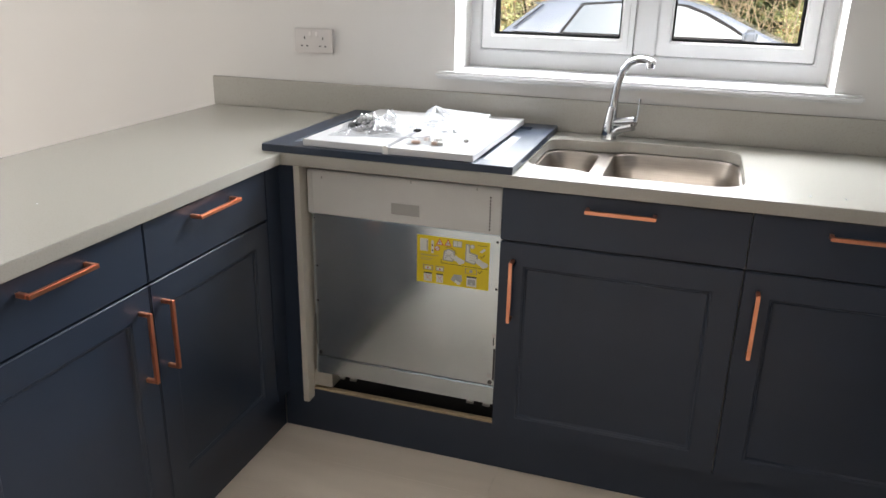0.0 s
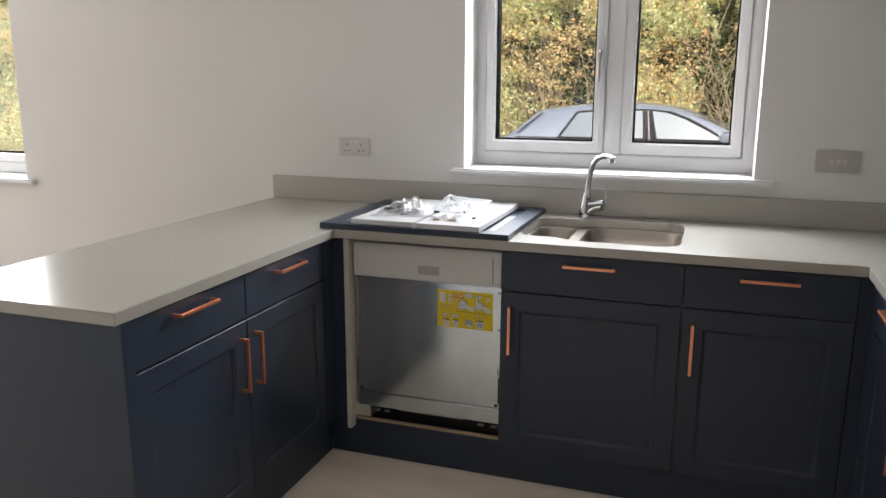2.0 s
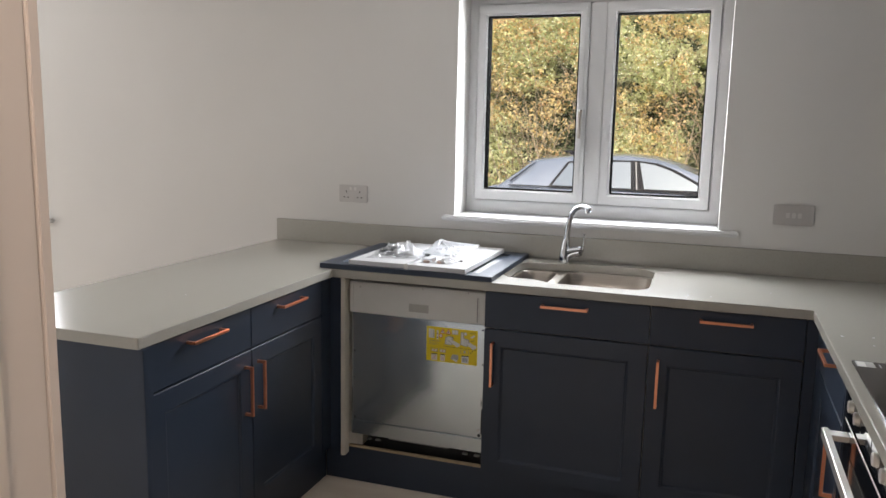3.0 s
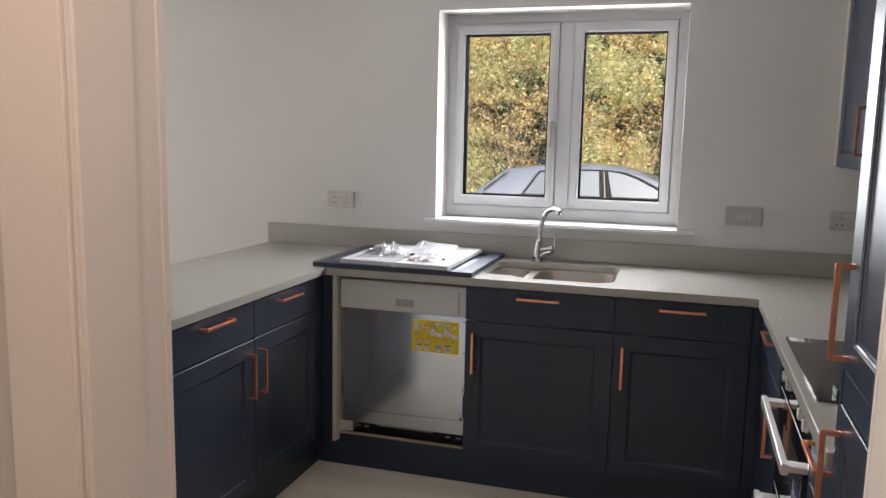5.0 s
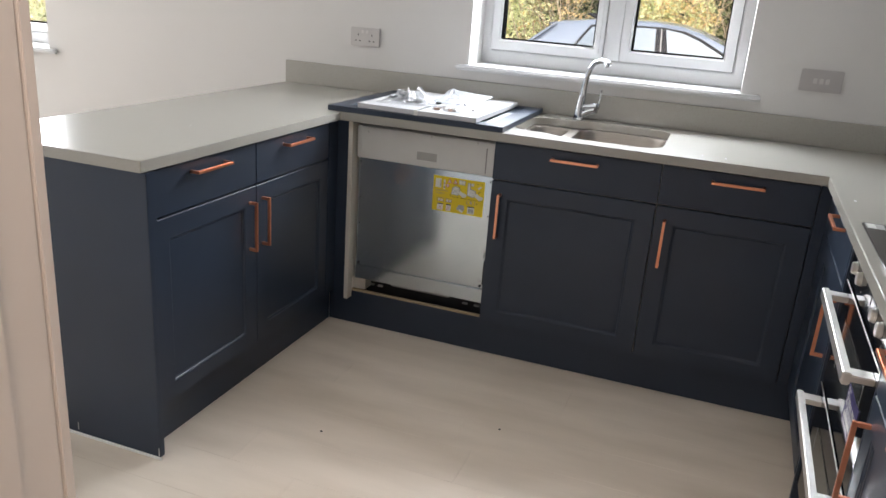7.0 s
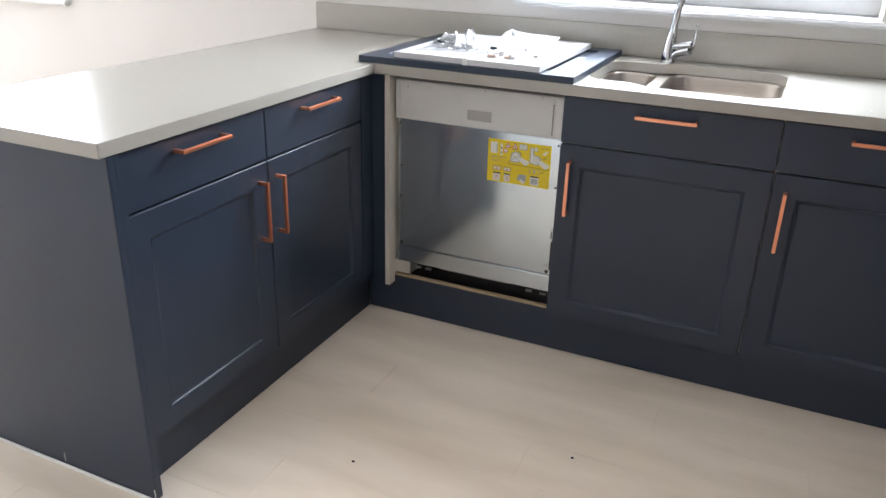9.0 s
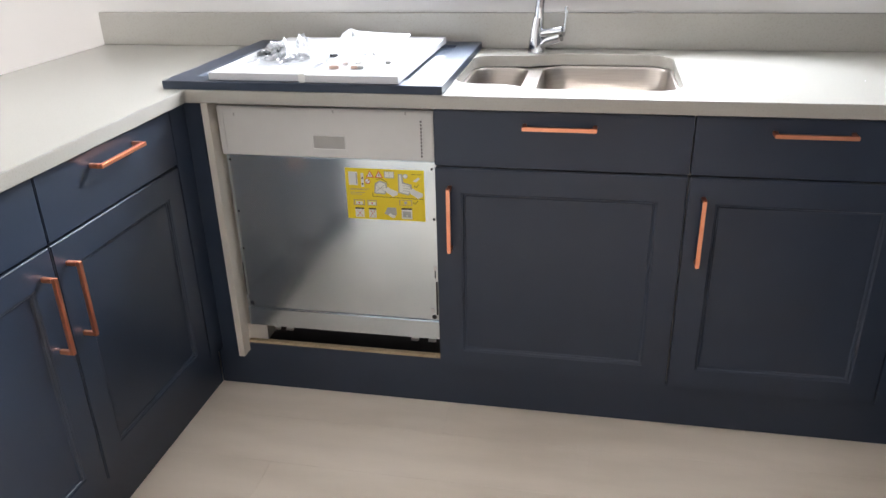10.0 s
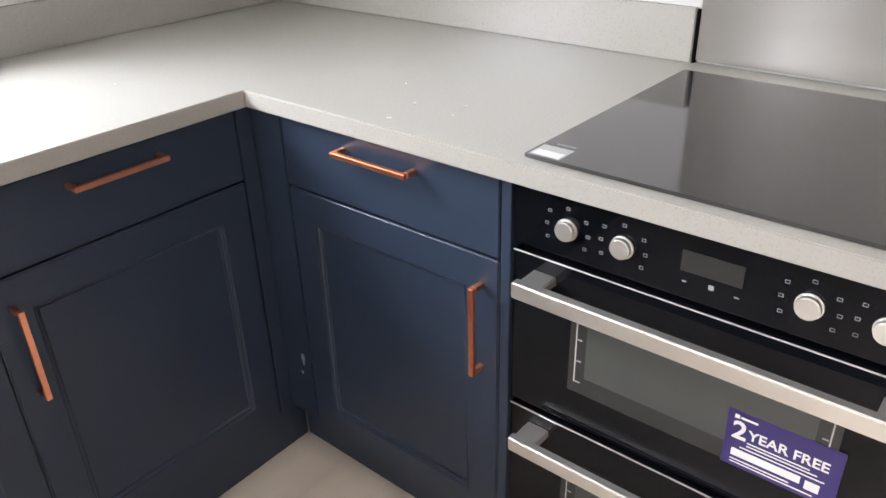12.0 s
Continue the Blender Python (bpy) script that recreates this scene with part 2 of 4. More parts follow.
def part(name, bm, mat, parent=None, label=""):
    ob = new(name, mesh_of(name, bm, mat))
    ob.parent = parent
    return tagged(ob, label)


def bx(name, dims, mat, parent=None, r=0.0015, label=""):
    bm = bmesh.new()
    box(bm, *dims)
    if r:
        soft(bm, r)
    return part(name, bm, mat, parent, label)


def thing(name, m, label, category, group="", kind=""):
    ob = new(name)
    ob.empty_display_size = 0.1
    ob.matrix_world = m
    return tagged(ob, label, category, group, kind)


def structure(ob, label=""):
    return tagged(ob, label, kind="structure")


def cyl(bm, a, b, r0, r1=None, n=20, cap=True):
    a, b = Vector(a), Vector(b)
    q = (b - a).to_track_quat("Z", "Y").to_matrix()
    r1 = r0 if r1 is None else r1
    rings = []
    for c, r in ((a, r0), (b, r1)):
        rings.append([bm.verts.new(c + q @ Vector((r * math.cos(2 * math.pi * k / n), r * math.sin(2 * math.pi * k / n), 0))) for k in range(n)])
    for k in range(n):
        bm.faces.new((rings[0][k], rings[0][(k + 1) % n], rings[1][(k + 1) % n], rings[1][k]))
    if cap:
        bm.faces.new(rings[0][::-1])
        bm.faces.new(rings[1])


def tube(bm, pts, radii, n=14):
    """A tube along points."""
    pts = [Vector(p) for p in pts]
    rings = []
    up = Vector((0, 1, 0))
    for i, p in enumerate(pts):
        d = (pts[min(i + 1, len(pts) - 1)] - pts[max(i - 1, 0)]).normalized()
        s = d.cross(up)
        s = s.normalized() if s.length > 1e-4 else Vector((1, 0, 0))
        u = s.cross(d).normalized()
        r = radii[i] if isinstance(radii, (list, tuple)) else radii
        rings.append([bm.verts.new(p + r * (math.cos(2 * math.pi * k / n) * s + math.sin(2 * math.pi * k / n) * u)) for k in range(n)])
    for a, b in zip(rings, rings[1:]):
        for k in range(n):
            bm.faces.new((a[k], a[(k + 1) % n], b[(k + 1) % n], b[k]))
    bm.faces.new(rings[0][::-1])
    bm.faces.new(rings[-1])


def ring(bm, outer, inner, y0, y1, slope=0.0):
    """A rectangular frame in the xz plane; slope: how far its inner edge leans back."""
    def rect(r, y):
        x0, x1, z0, z1 = r
        return [bm.verts.new(p) for p in ((x0, y, z0), (x1, y, z0), (x1, y, z1), (x0, y, z1))]
    x0, x1, z0, z1 = inner
    lip = (x0 - slope, x1 + slope, z0 - slope, z1 + slope)
    loops = [rect(outer, y1), rect(outer, y0), rect(lip, y0), rect(inner, y0 + slope), rect(inner, y1)]
    for a, b in zip(loops, loops[1:] + loops[:1]):
        for k in range(4):
            bm.faces.new((a[k], a[(k + 1) % 4], b[(k + 1) % 4], b[k]))


def rrect(x0, x1, y0, y1, r, n=8):
    pts = []
    for cx, cy, a in ((x1 - r, y1 - r, 0), (x0 + r, y1 - r, 90), (x0 + r, y0 + r, 180), (x1 - r, y0 + r, 270)):
        pts += [(cx + r * math.cos(radians(a + 90 * k / n)), cy + r * math.sin(radians(a + 90 * k / n))) for k in range(n + 1)]
    return pts


def sheet(bm, loops, z):
    """A flat face with holes, from closed loops of (x, y)."""
    edges = []
    for pts in loops:
        v = [bm.verts.new((x, y, z)) for x, y in pts]
        edges += [bm.edges.new((v[i], v[(i + 1) % len(v)])) for i in range(len(v))]
    return [f for f in bmesh.ops.triangle_fill(bm, use_beauty=True, use_dissolve=True, edges=edges)["geom"] if isinstance(f, bmesh.types.BMFace)]


def slab(name, loops, z0, z1, mat, parent=None, r=0.003, label=""):
    bm = bmesh.new()
    faces = sheet(bm, loops, z1)
    ext = bmesh.ops.extrude_face_region(bm, geom=faces)["geom"]
    bmesh.ops.translate(bm, verts=[v for v in ext if isinstance(v, bmesh.types.BMVert)], vec=(0, 0, z0 - z1))
    if r:
        soft(bm, r)
    return part(name, bm, mat, parent, label)


def writing(text, size, mat, m, parent, name="lettering"):
    """Built-in font, as a thin mesh."""
    cu = bpy.data.curves.new(name, "FONT")
    cu.body, cu.size, cu.extrude, cu.offset = text, size, 0.0001, size * 0.022
    tmp = bpy.data.objects.new(name, cu)
    me = bpy.data.meshes.new_from_object(tmp)
    bpy.data.objects.remove(tmp)
    me.materials.append(mat)
    ob = new(name, me)
    ob.parent, ob.matrix_local = parent, m
    return ob


# ---- the room's shell ----
X1, Y0, Y1, H = 2.37, -2.16, 0.645, 2.42
WIN1 = (0.292, 1.4345, 1.057, 2.064)
WIN2 = (-3.414, -2.116, 0.908, 2.064)


def wall_with_holes(name, a0, a1, b0, b1, holes, at, thick, mat, vertical_axis, label):
    """A wall in the xz plane (vertical_axis 'y') or the yz plane ('x'), thick metres deep from 'at', with rectangular holes."""
    bm = bmesh.new()
    xs = sorted({a0, a1, *[h[0] for h in holes], *[h[1] for h in holes]})
    zs = sorted({b0, b1, *[h[2] for h in holes], *[h[3] for h in holes]})
    for p, q in zip(xs, xs[1:]):
        for s, t in zip(zs, zs[1:]):
            if any(h[0] <= p and q <= h[1] and h[2] <= s and t <= h[3] for h in holes):
                continue
            if vertical_axis == "y":
                box(bm, p, q, at, at + thick, s, t)
            else:
                box(bm, at, at + thick, p, q, s, t)
    bmesh.ops.remove_doubles(bm, verts=bm.verts[:], dist=1e-5)
    inner = [f for f in bm.faces if any(g is not f and (g.calc_center_median() - f.calc_center_median()).length < 1e-5 for e in f.edges for g in e.link_faces)]
    bmesh.ops.delete(bm, geom=inner, context="FACES")
    return structure(part(name, bm, mat), label)


DX0, DX1, DZ = 0.804, 1.612, 2.03
wall_with_holes("wall_north", X0, X1 + 0.15, -0.02, H + 0.02, [WIN1, WIN2], Y1, 0.30, WALL, "y", "smooth white painted plaster wall around the windows")
wall_with_holes("wall_south", X0, X1 + 0.1, -0.02, H + 0.02, [(DX0 - 0.03, DX1 + 0.03, -0.02, DZ + 0.03)], Y0 - 0.13, 0.13, WALL, "y", "white painted plaster wall with a doorway to the hall")
east = structure(bx("wall_east", (X1, X1 + 0.1, Y0 + 0.001, Y1 + 0.1, -0.02, H + 0.019), WALL, r=0), "white painted plaster wall behind the hob")
east.matrix_world = pose(1.735, 0, 0, 0, 0, -1.0) @ pose(-1.735, 0, 0)
wall_with_holes("wall_west", Y0 - 0.13, Y1 + 0.3, -0.02, H + 0.02, [(-1.8, 0.0, -0.02, 2.1)], X0 - 0.1, 0.1, WALL, "x", "white painted plaster wall closing the dining end")
structure(bx("ceiling", (X0, X1 + 0.1, Y0 - 0.13, Y1 + 0.3, H + 0.02, H + 0.12), CEIL, r=0), "flat white painted ceiling")
HX0, HX1, HY0 = 0.35, 2.15, -4.6
structure(bx("hall_wall_west", (HX0 - 0.1, HX0, HY0, Y0 - 0.132, -0.02, H + 0.02), WALL, r=0), "white painted hall wall in warm light")
structure(bx("hall_wall_east", (HX1, HX1 + 0.1, HY0, Y0 - 0.132, -0.02, H + 0.02), WALL, r=0), "white painted hall wall in warm light")
structure(bx("hall_wall_south", (HX0 - 0.1, HX1 + 0.1, HY0 - 0.1, HY0, -0.02, H + 0.02), WALL, r=0), "white painted wall closing the hall")
structure(bx("hall_ceiling", (HX0 - 0.1, HX1 + 0.1, HY0 - 0.1, Y0 - 0.132, H + 0.02, H + 0.12), CEIL, r=0), "flat white painted hall ceiling")

# door lining, stops and architraves
jamb = thing("door_frame", pose(0, 0, 0), "cream gloss painted door frame with moulded architrave", "door frame")
for x, d in ((DX0, -1), (DX1, 1)):
    # lining and hall-side architrave under one coat of paint
    slab("lining", [[(x, Y0 + 0.002), (x, Y0 - 0.1535), (x + d * 0.092, Y0 - 0.1535), (x + d * 0.092, Y0 - 0.1325), (x + d * 0.03, Y0 - 0.1325), (x + d * 0.03, Y0 + 0.002)]], 0, DZ, TRIM, jamb, 0.003)
bx("lining_head", (DX0 - 0.03, DX1 + 0.03, Y0 - 0.1535, Y0 + 0.002, DZ, DZ + 0.03), TRIM, jamb, 0.002)
for x0, x1 in ((DX0 - 0.002, DX0 + 0.011), (DX1 - 0.011, DX1 + 0.002)):
    bx("door_stop", (x0, x1, Y0 - 0.1475, Y0 - 0.052, 0, DZ - 0.014), TRIM, jamb, 0.004)
for ya, yb in ((Y0 + 0.002, Y0 + 0.020), (Y0 - 0.1532, Y0 - 0.132)):
    for x0, x1 in ((DX0 - 0.092, DX0 - 0.001), (DX1 + 0.001, DX1 + 0.092)) if ya > Y0 else ():
        bm = bmesh.new()
        box(bm, x0, x1, ya, yb, 0, DZ + 0.006)
        soft(bm, 0.004, 3)
        part("architrave", bm, TRIM, jamb)
    bm = bmesh.new()
    box(bm, DX0 - 0.092, DX1 + 0.092, ya, yb, DZ + 0.008, DZ + 0.092)
    soft(bm, 0.004, 3)
    part("architrave_head", bm, TRIM, jamb)

wd = thing("window_3", pose(0, 0, 0), "white uPVC glazed double door at the dining end", "glazed door", kind="structure")
for ya in (-1.8, -0.9):
    bm = bmesh.new()
    ring(bm, (ya, ya + 0.9, 0.0, 2.1), (ya + 0.09, ya + 0.81, 0.10, 2.0), 0.0, 0.06, 0.008)
    leaf = part("door_leaf", bm, UPVC, wd)
    leaf.matrix_local = pose(X0 - 0.02, 0, 0, 0, 0, 90)
    pn = bx("pane", (ya + 0.088, ya + 0.812, 0.02, 0.026, 0.098, 2.002), PANE, leaf, 0)
    pn.visible_shadow = False

# skirting of the dining end
for dims in ((X0, -0.625, Y1 - 0.016, Y1, 0, 0.12), (X0, X0 + 0.016, Y0, -1.81, 0, 0.12), (X0, X0 + 0.016, 0.01, Y1 - 0.016, 0, 0.12), (X0 + 0.016, DX0 - 0.094, Y0, Y0 + 0.016, 0, 0.12)):
    structure(bx("baseboard", dims, TRIM, None, 0.004), "white painted skirting board along the wall")


# ---- windows ----
def window(name, hole, mullion, sills, label):
    x0, x1, z0, z1 = hole
    yf = Y1 + 0.185
    w = thing(name, pose(0, 0, 0), label, "window", kind="structure")
    bm = bmesh.new()
    ring(bm, (x0 - 0.01, x1 + 0.01, z0 + 0.0125, z1 + 0.01), (x0 + 0.041, x1 - 0.045, z0 + 0.074, z1 - 0.042), yf, yf + 0.07, 0.006)
    soft(bm, 0.003)
    part("window_frame", bm, UPVC, w)
    bx("mullion", (mullion - 0.037, mullion + 0.037, yf - 0.002, yf + 0.068, z0 + 0.0745, z1 - 0.0425), UPVC, w, 0.005)
    for a, b in ((x0 + 0.043, mullion - 0.038), (mullion + 0.038, x1 - 0.047)):
        bm = bmesh.new()
        ring(bm, (a, b, z0 + 0.076, z1 - 0.044), (a + 0.043, b - 0.043, z0 + 0.124, z1 - 0.092), yf - 0.014, yf + 0.05, 0.007)
        soft(bm, 0.0025)
        s = part("sash", bm, UPVC, w)
        bm = bmesh.new()
        ring(bm, (a + 0.041, b - 0.041, z0 + 0.122, z1 - 0.090), (a + 0.0475, b - 0.0475, z0 + 0.1285, z1 - 0.0965), yf - 0.004, yf + 0.052)
        part("gasket", bm, GASKET, s)
        bm = bmesh.new()
        ring(bm, (a + 0.017, b - 0.017, z0 + 0.097, z1 - 0.065), (a + 0.0415, b - 0.0415, z0 + 0.1225, z1 - 0.0905), yf - 0.0195, yf - 0.0125, 0.006)
        soft(bm, 0.0012)
        part("glazing_bead", bm, UPVC, s)
        # added black ring: blocks light leaking round the sash, darkens the gap as shadow
        bm = bmesh.new()
        ring(bm, (a - 0.008, b + 0.008, z0 + 0.068, z1 - 0.036), (a + 0.02, b - 0.02, z0 + 0.096, z1 - 0.064), yf + 0.0525, yf + 0.066)
        part("shadow_gap_ring", bm, GASKET, s)
        p = bx("pane", (a + 0.041, b - 0.041, yf + 0.012, yf + 0.018, z0 + 0.122, z1 - 0.090), PANE, s, 0)
        p.visible_shadow = False
        if a < mullion:
            bx("trickle_vent", (a + 0.012, b - 0.012, yf - 0.034, yf - 0.0196, z1 - 0.084, z1 - 0.060), UPVC, s, 0.004, "white slotted trickle vent")
            hx = b - 0.020
            bm = bmesh.new()
            box(bm, hx - 0.012, hx + 0.012, yf - 0.030, yf - 0.0196, z0 + 0.33, z0 + 0.53)
            soft(bm, 0.005)
            part("handle_plate", bm, UPVC, s)
            bm = bmesh.new()
            tube(bm, [(hx, yf - 0.026, z0 + 0.49), (hx, yf - 0.048, z0 + 0.49), (hx, yf - 0.056, z0 + 0.482), (hx, yf - 0.058, z0 + 0.44), (hx, yf - 0.056, z0 + 0.37)], [0.008, 0.008, 0.0085, 0.008, 0.006], 12)
            part("window_handle", bm, STEEL, s, "small satin metal espagnolette handle")
    bm = bmesh.new()
    box(bm, sills[0], sills[1], Y1 - 0.040, Y1 - 0.0005, z0 - 0.012, z0 + 0.012)
    soft(bm, 0.008, 3)
    part("window_sill", bm, UPVC, w, "white rounded window board")
    bx("sill_inner", (x0 + 0.001, x1 - 0.001, Y1 - 0.008, yf + 0.02, z0 + 0.001, z0 + 0.0122), UPVC, w, 0)
    bx("outer_sill", (x0 - 0.03, x1 + 0.03, Y1 + 0.3006, Y1 + 0.37, z0 - 0.03, z0 + 0.01), UPVC, w, 0.004)


window("window_1", WIN1, 0.8815, (0.238, 1.512), "white uPVC double casement window with clear glass above the sink")
window("window_2", WIN2, -2.68, (-3.49, -2.045), "white uPVC double casement window in the dining wall")


# ---- fitted kitchen ----
def d_handle(parent, a, b, out=0.032, name="handle"):
    """A square-section bow handle between local points a and b on the front plane, standing out towards -y."""
    a, b = Vector(a), Vector(b)
    d = (b - a).normalized()
    n = Vector((0, -1, 0))
    s = d.cross(n)
    t = 0.0047
    bm = bmesh.new()

    def prism(p, q, u, v):
        vs = [bm.verts.new(c + i * u * t + j * v * t) for c in (p, q) for i, j in ((-1, -1), (1, -1), (1, 1), (-1, 1))]
        for f in ((3, 2, 1, 0), (4, 5, 6, 7), (0, 1, 5, 4), (1, 2, 6, 5), (2, 3, 7, 6), (3, 0, 4, 7)):
            bm.faces.new([vs[i] for i in f])
    for p, k in ((a, 1), (b, -1)):
        prism(p + d * t * k, p + d * t * k + n * (out - 2 * t), d, s)
    prism(a + n * (out - t), b + n * (out - t), n, s)
    soft(bm, 0.001)
    return part(name, bm, COPPER, parent, "brushed copper bow handle")


def shaker(name, x0, x1, z0, z1, parent, stile=0.066, y=0.0, label=""):
    """A door with a recessed flat panel and a small moulded step; front at y, 20 mm thick."""
    bm = bmesh.new()
    def rect(a, b, c, d, yy):
        return [bm.verts.new(p) for p in ((a, yy, c), (b, yy, c), (b, yy, d), (a, yy, d))]
    lo = 0.058
    L = [rect(x0, x1, z0, z1, y + 0.02), rect(x0, x1, z0, z1, y), rect(x0 + stile, x1 - stile, z0 + lo, z1 - stile, y),
         rect(x0 + stile + 0.006, x1 - stile - 0.006, z0 + lo + 0.006, z1 - stile - 0.006, y + 0.0075)]
    for a, b in zip(L, L[1:]):
        for k in range(4):
            bm.faces.new((a[k], a[(k + 1) % 4], b[(k + 1) % 4], b[k]))
    bm.faces.new(L[-1])
    bm.faces.new(L[0][::-1])
    soft(bm, 0.0028, 3, 30)
    return part(name, bm, NAVY, parent, label)


DRAWER_Z, DOOR_Z = (0.7240, 0.8615), (0.1465, 0.7190)


def base_unit(m, w, handle_x, label, vertical=True):
    u = thing("base_cabinet", m, label, "kitchen cabinet", "navy base cabinets")
    bm = bmesh.new()
    for d in ((0, 0.018, 0.0215, 0.56, 0.148, 0.866), (w - 0.018, w, 0.0215, 0.56, 0.148, 0.866), (0.018, w - 0.018, 0.0215, 0.56, 0.148, 0.166),
              (0.018, w - 0.018, 0.552, 0.56, 0.166, 0.866), (0.018, w - 0.018, 0.0215, 0.04, 0.71, 0.735), (0.018, w - 0.018, 0.0215, 0.06, 0.850, 0.866)):
        box(bm, *d)
    part("body", bm, CARCASS, u, "cream melamine carcass")
    dr = bx("drawer_front", (0.0012, w - 0.0012, 0, 0.02, *DRAWER_Z), NAVY, u, 0.0018)
    d_handle(dr, (w / 2 - 0.085, 0, 0.829), (w / 2 + 0.085, 0, 0.829))
    do = shaker("door", 0.0012, w - 0.0012, *DOOR_Z, u)
    d_handle(do, (handle_x, 0, 0.503), (handle_x, 0, 0.673))
    return u


LEFT = lambda y: pose(-0.02, y, 0, 0, 0, 90)
SKEW = pose(1.735, 0, 0, 0, 0, -1.0) @ pose(-1.735, 0, 0)  # the oven run stands a degree out of square
RIGHT = lambda y: SKEW @ pose(1.757, y, 0, 0, 0, -90)
base_unit(pose(0.622, 0.02, 0), 0.599, 0.038, "navy shaker base cabinet with one drawer under the sink")
base_unit(pose(1.2215, 0.02, 0), 0.498, 0.036, "navy shaker base cabinet with drawer beside the sink")
base_unit(LEFT(-1.052), 0.502, 0.462, "navy shaker base cabinet with drawer at the peninsula end")
base_unit(LEFT(-0.5495), 0.498, 0.036, "navy shaker base cabinet with drawer beside the inner corner")
base_unit(RIGHT(-0.062), 0.495, 0.461, "navy shaker base cabinet with drawer beside the oven")
base_unit(RIGHT(-1.180), 0.30, 0.040, "narrow navy shaker base cabinet with drawer between oven and tall unit")


def structure_box(name, dims, mat, label, r=0.0015):
    return structure(bx(name, dims, mat, None, r), label)


# corner posts, plinths, end panels
for nm, dims in (("corner_post", (-0.06, -0.021, -0.049, 0.045, 0.146, 0.8655)), ("corner_post", (-0.0205, 0.0255, 0.020, 0.045, 0.146, 0.8655)),
                 ("corner_post", (1.7215, 1.757, 0.021, 0.045, 0.146, 0.8655)), ("corner_post", (1.7575, 1.79, -0.0595, 0.045, 0.146, 0.8655))):
    structure_box(nm, dims, NAVY, "navy painted corner filler post between cabinets")
structure_box("plinth_left", (-0.078, -0.060, -1.0715, 0.06, 0.0, 0.1455), NAVY, "navy painted plinth board under the peninsula")
structure_box("plinth_back", (-0.0595, 1.8175, 0.060, 0.076, 0.0, 0.1455), NAVY, "navy painted plinth board under the sink run")
plinth = structure_box("plinth_right", (1.818, 1.836, -2.06, 0.06, 0.0, 0.1455), NAVY, "navy painted plinth board under the oven run")
plinth.matrix_world = SKEW
end = bx("end_panel", (-0.592, 0.002, -1.092, -1.072, 0.004, 0.8665), NAVY, None, 0.0015)
bx("filler_strip", (-0.592, 0.0, -1.0717, -1.0535, 0.146, 0.8663), NAVY, end, 0.0008)
tagged(end, "navy painted end panel of the peninsula with white sealant below", "end panel")
bk = bx("back_panel", (-0.608, -0.5925, -1.092, Y1 - 0.002, 0.004, 0.8665), NAVY, None, 0.0015)
tagged(bk, "navy painted back panel of the peninsula", "back panel")
bx("sealant_bead", (-0.598, 0.010, -1.1005, -1.0925, 0.0, 0.008), CAULK, end, 0.002, "white sealant bead")
bx("paint_mark", (-0.004, -0.001, -1.0925, -1.0921, 0.008, 0.035), CAULK, end, 0)
bx("paint_mark", (-0.306, -0.302, -1.0925, -1.0921, 0.014, 0.040), LABELG, end, 0)
for dims in ((1.7575, 2.30, -0.5765, -0.5585, 0.0, 0.866), (1.7575, 2.30, -1.1785, -1.1715, 0.146, 0.866)):
    g = bx("oven_side_panel", dims, NAVY, None, 0.001)
    g.matrix_world = SKEW
    tagged(g, "navy painted panel beside the built-under oven", "side panel")

# worktop with the sink cut-out
outer = [(-0.628, Y1 - 0.0005), (-0.628, -1.107), (0.0, -1.107), (0.0, 0.0), (1.733, 0.0), (1.7075, -1.484), (2.3425, -1.494), (2.379, Y1 - 0.0005)]


def sink_outline(grow, n=10):
    """One and a half bowls: the small bowl's end is shallower front and back, joined by S-curves."""
    xa, xb, xs, xe = 0.650 - grow, 1.203 + grow, 0.795, 0.905
    fs, bs, fb, bb, ra, rb = 0.136 - grow, 0.512 + grow, 0.090 - grow, 0.546 + grow, 0.060, 0.080
    def corner(cx, cy, r, a):
        return [(cx + r * math.cos(radians(a + 90 * k / n)), cy + r * math.sin(radians(a + 90 * k / n))) for k in range(n + 1)]
    def bend(x0, y0, x1, y1):
        return [(x0 + (x1 - x0) * k / n, y0 + (y1 - y0) * (0.5 - 0.5 * math.cos(math.pi * k / n))) for k in range(n + 1)]
    return (corner(xb - rb, bb - rb, rb, 0) + bend(xe, bb, xs, bs) + corner(xa + ra, bs - ra, ra, 90)
            + corner(xa + ra, fs + ra, ra, 180) + bend(xs - 0.03, fs, xe - 0.03, fb) + corner(xb - rb, fb + rb, rb, 270))


CUT = sink_outline(0.0)
top = slab("worktop", [outer, CUT], 0.868, 0.900, QUARTZ, None, 0.002)
tagged(top, "continuous pale greige quartz worktop with sink cut-out", "worktop")
up1 = bx("upstand", (-0.628, 2.352, Y1 - 0.0165, Y1 - 0.0005, 0.9005, 1.003), QUARTZ, None, 0.002)
tagged(up1, "pale greige quartz upstand along the window wall", "upstand")
up2 = bx("upstand", (2.352, 2.3695, -0.577, Y1 - 0.017, 0.9005, 1.003), QUARTZ, None, 0.002)
tagged(up2, "pale greige quartz upstand beside the steel splashback", "upstand")
up3 = bx("upstand", (2.352, 2.3695, -1.484, -1.200, 0.9005, 1.003), QUARTZ, None, 0.002)
tagged(up3, "short pale greige quartz upstand beside the tall unit", "upstand")
spl = bx("splashback", (2.360, 2.3695, -1.187, -0.583, 0.905, 1.62), SPLASH, None, 0.001)
tagged(spl, "brushed stainless steel splashback behind the hob", "splashback")
for ob in (up2, up3, spl):
    ob.matrix_world = SKEW
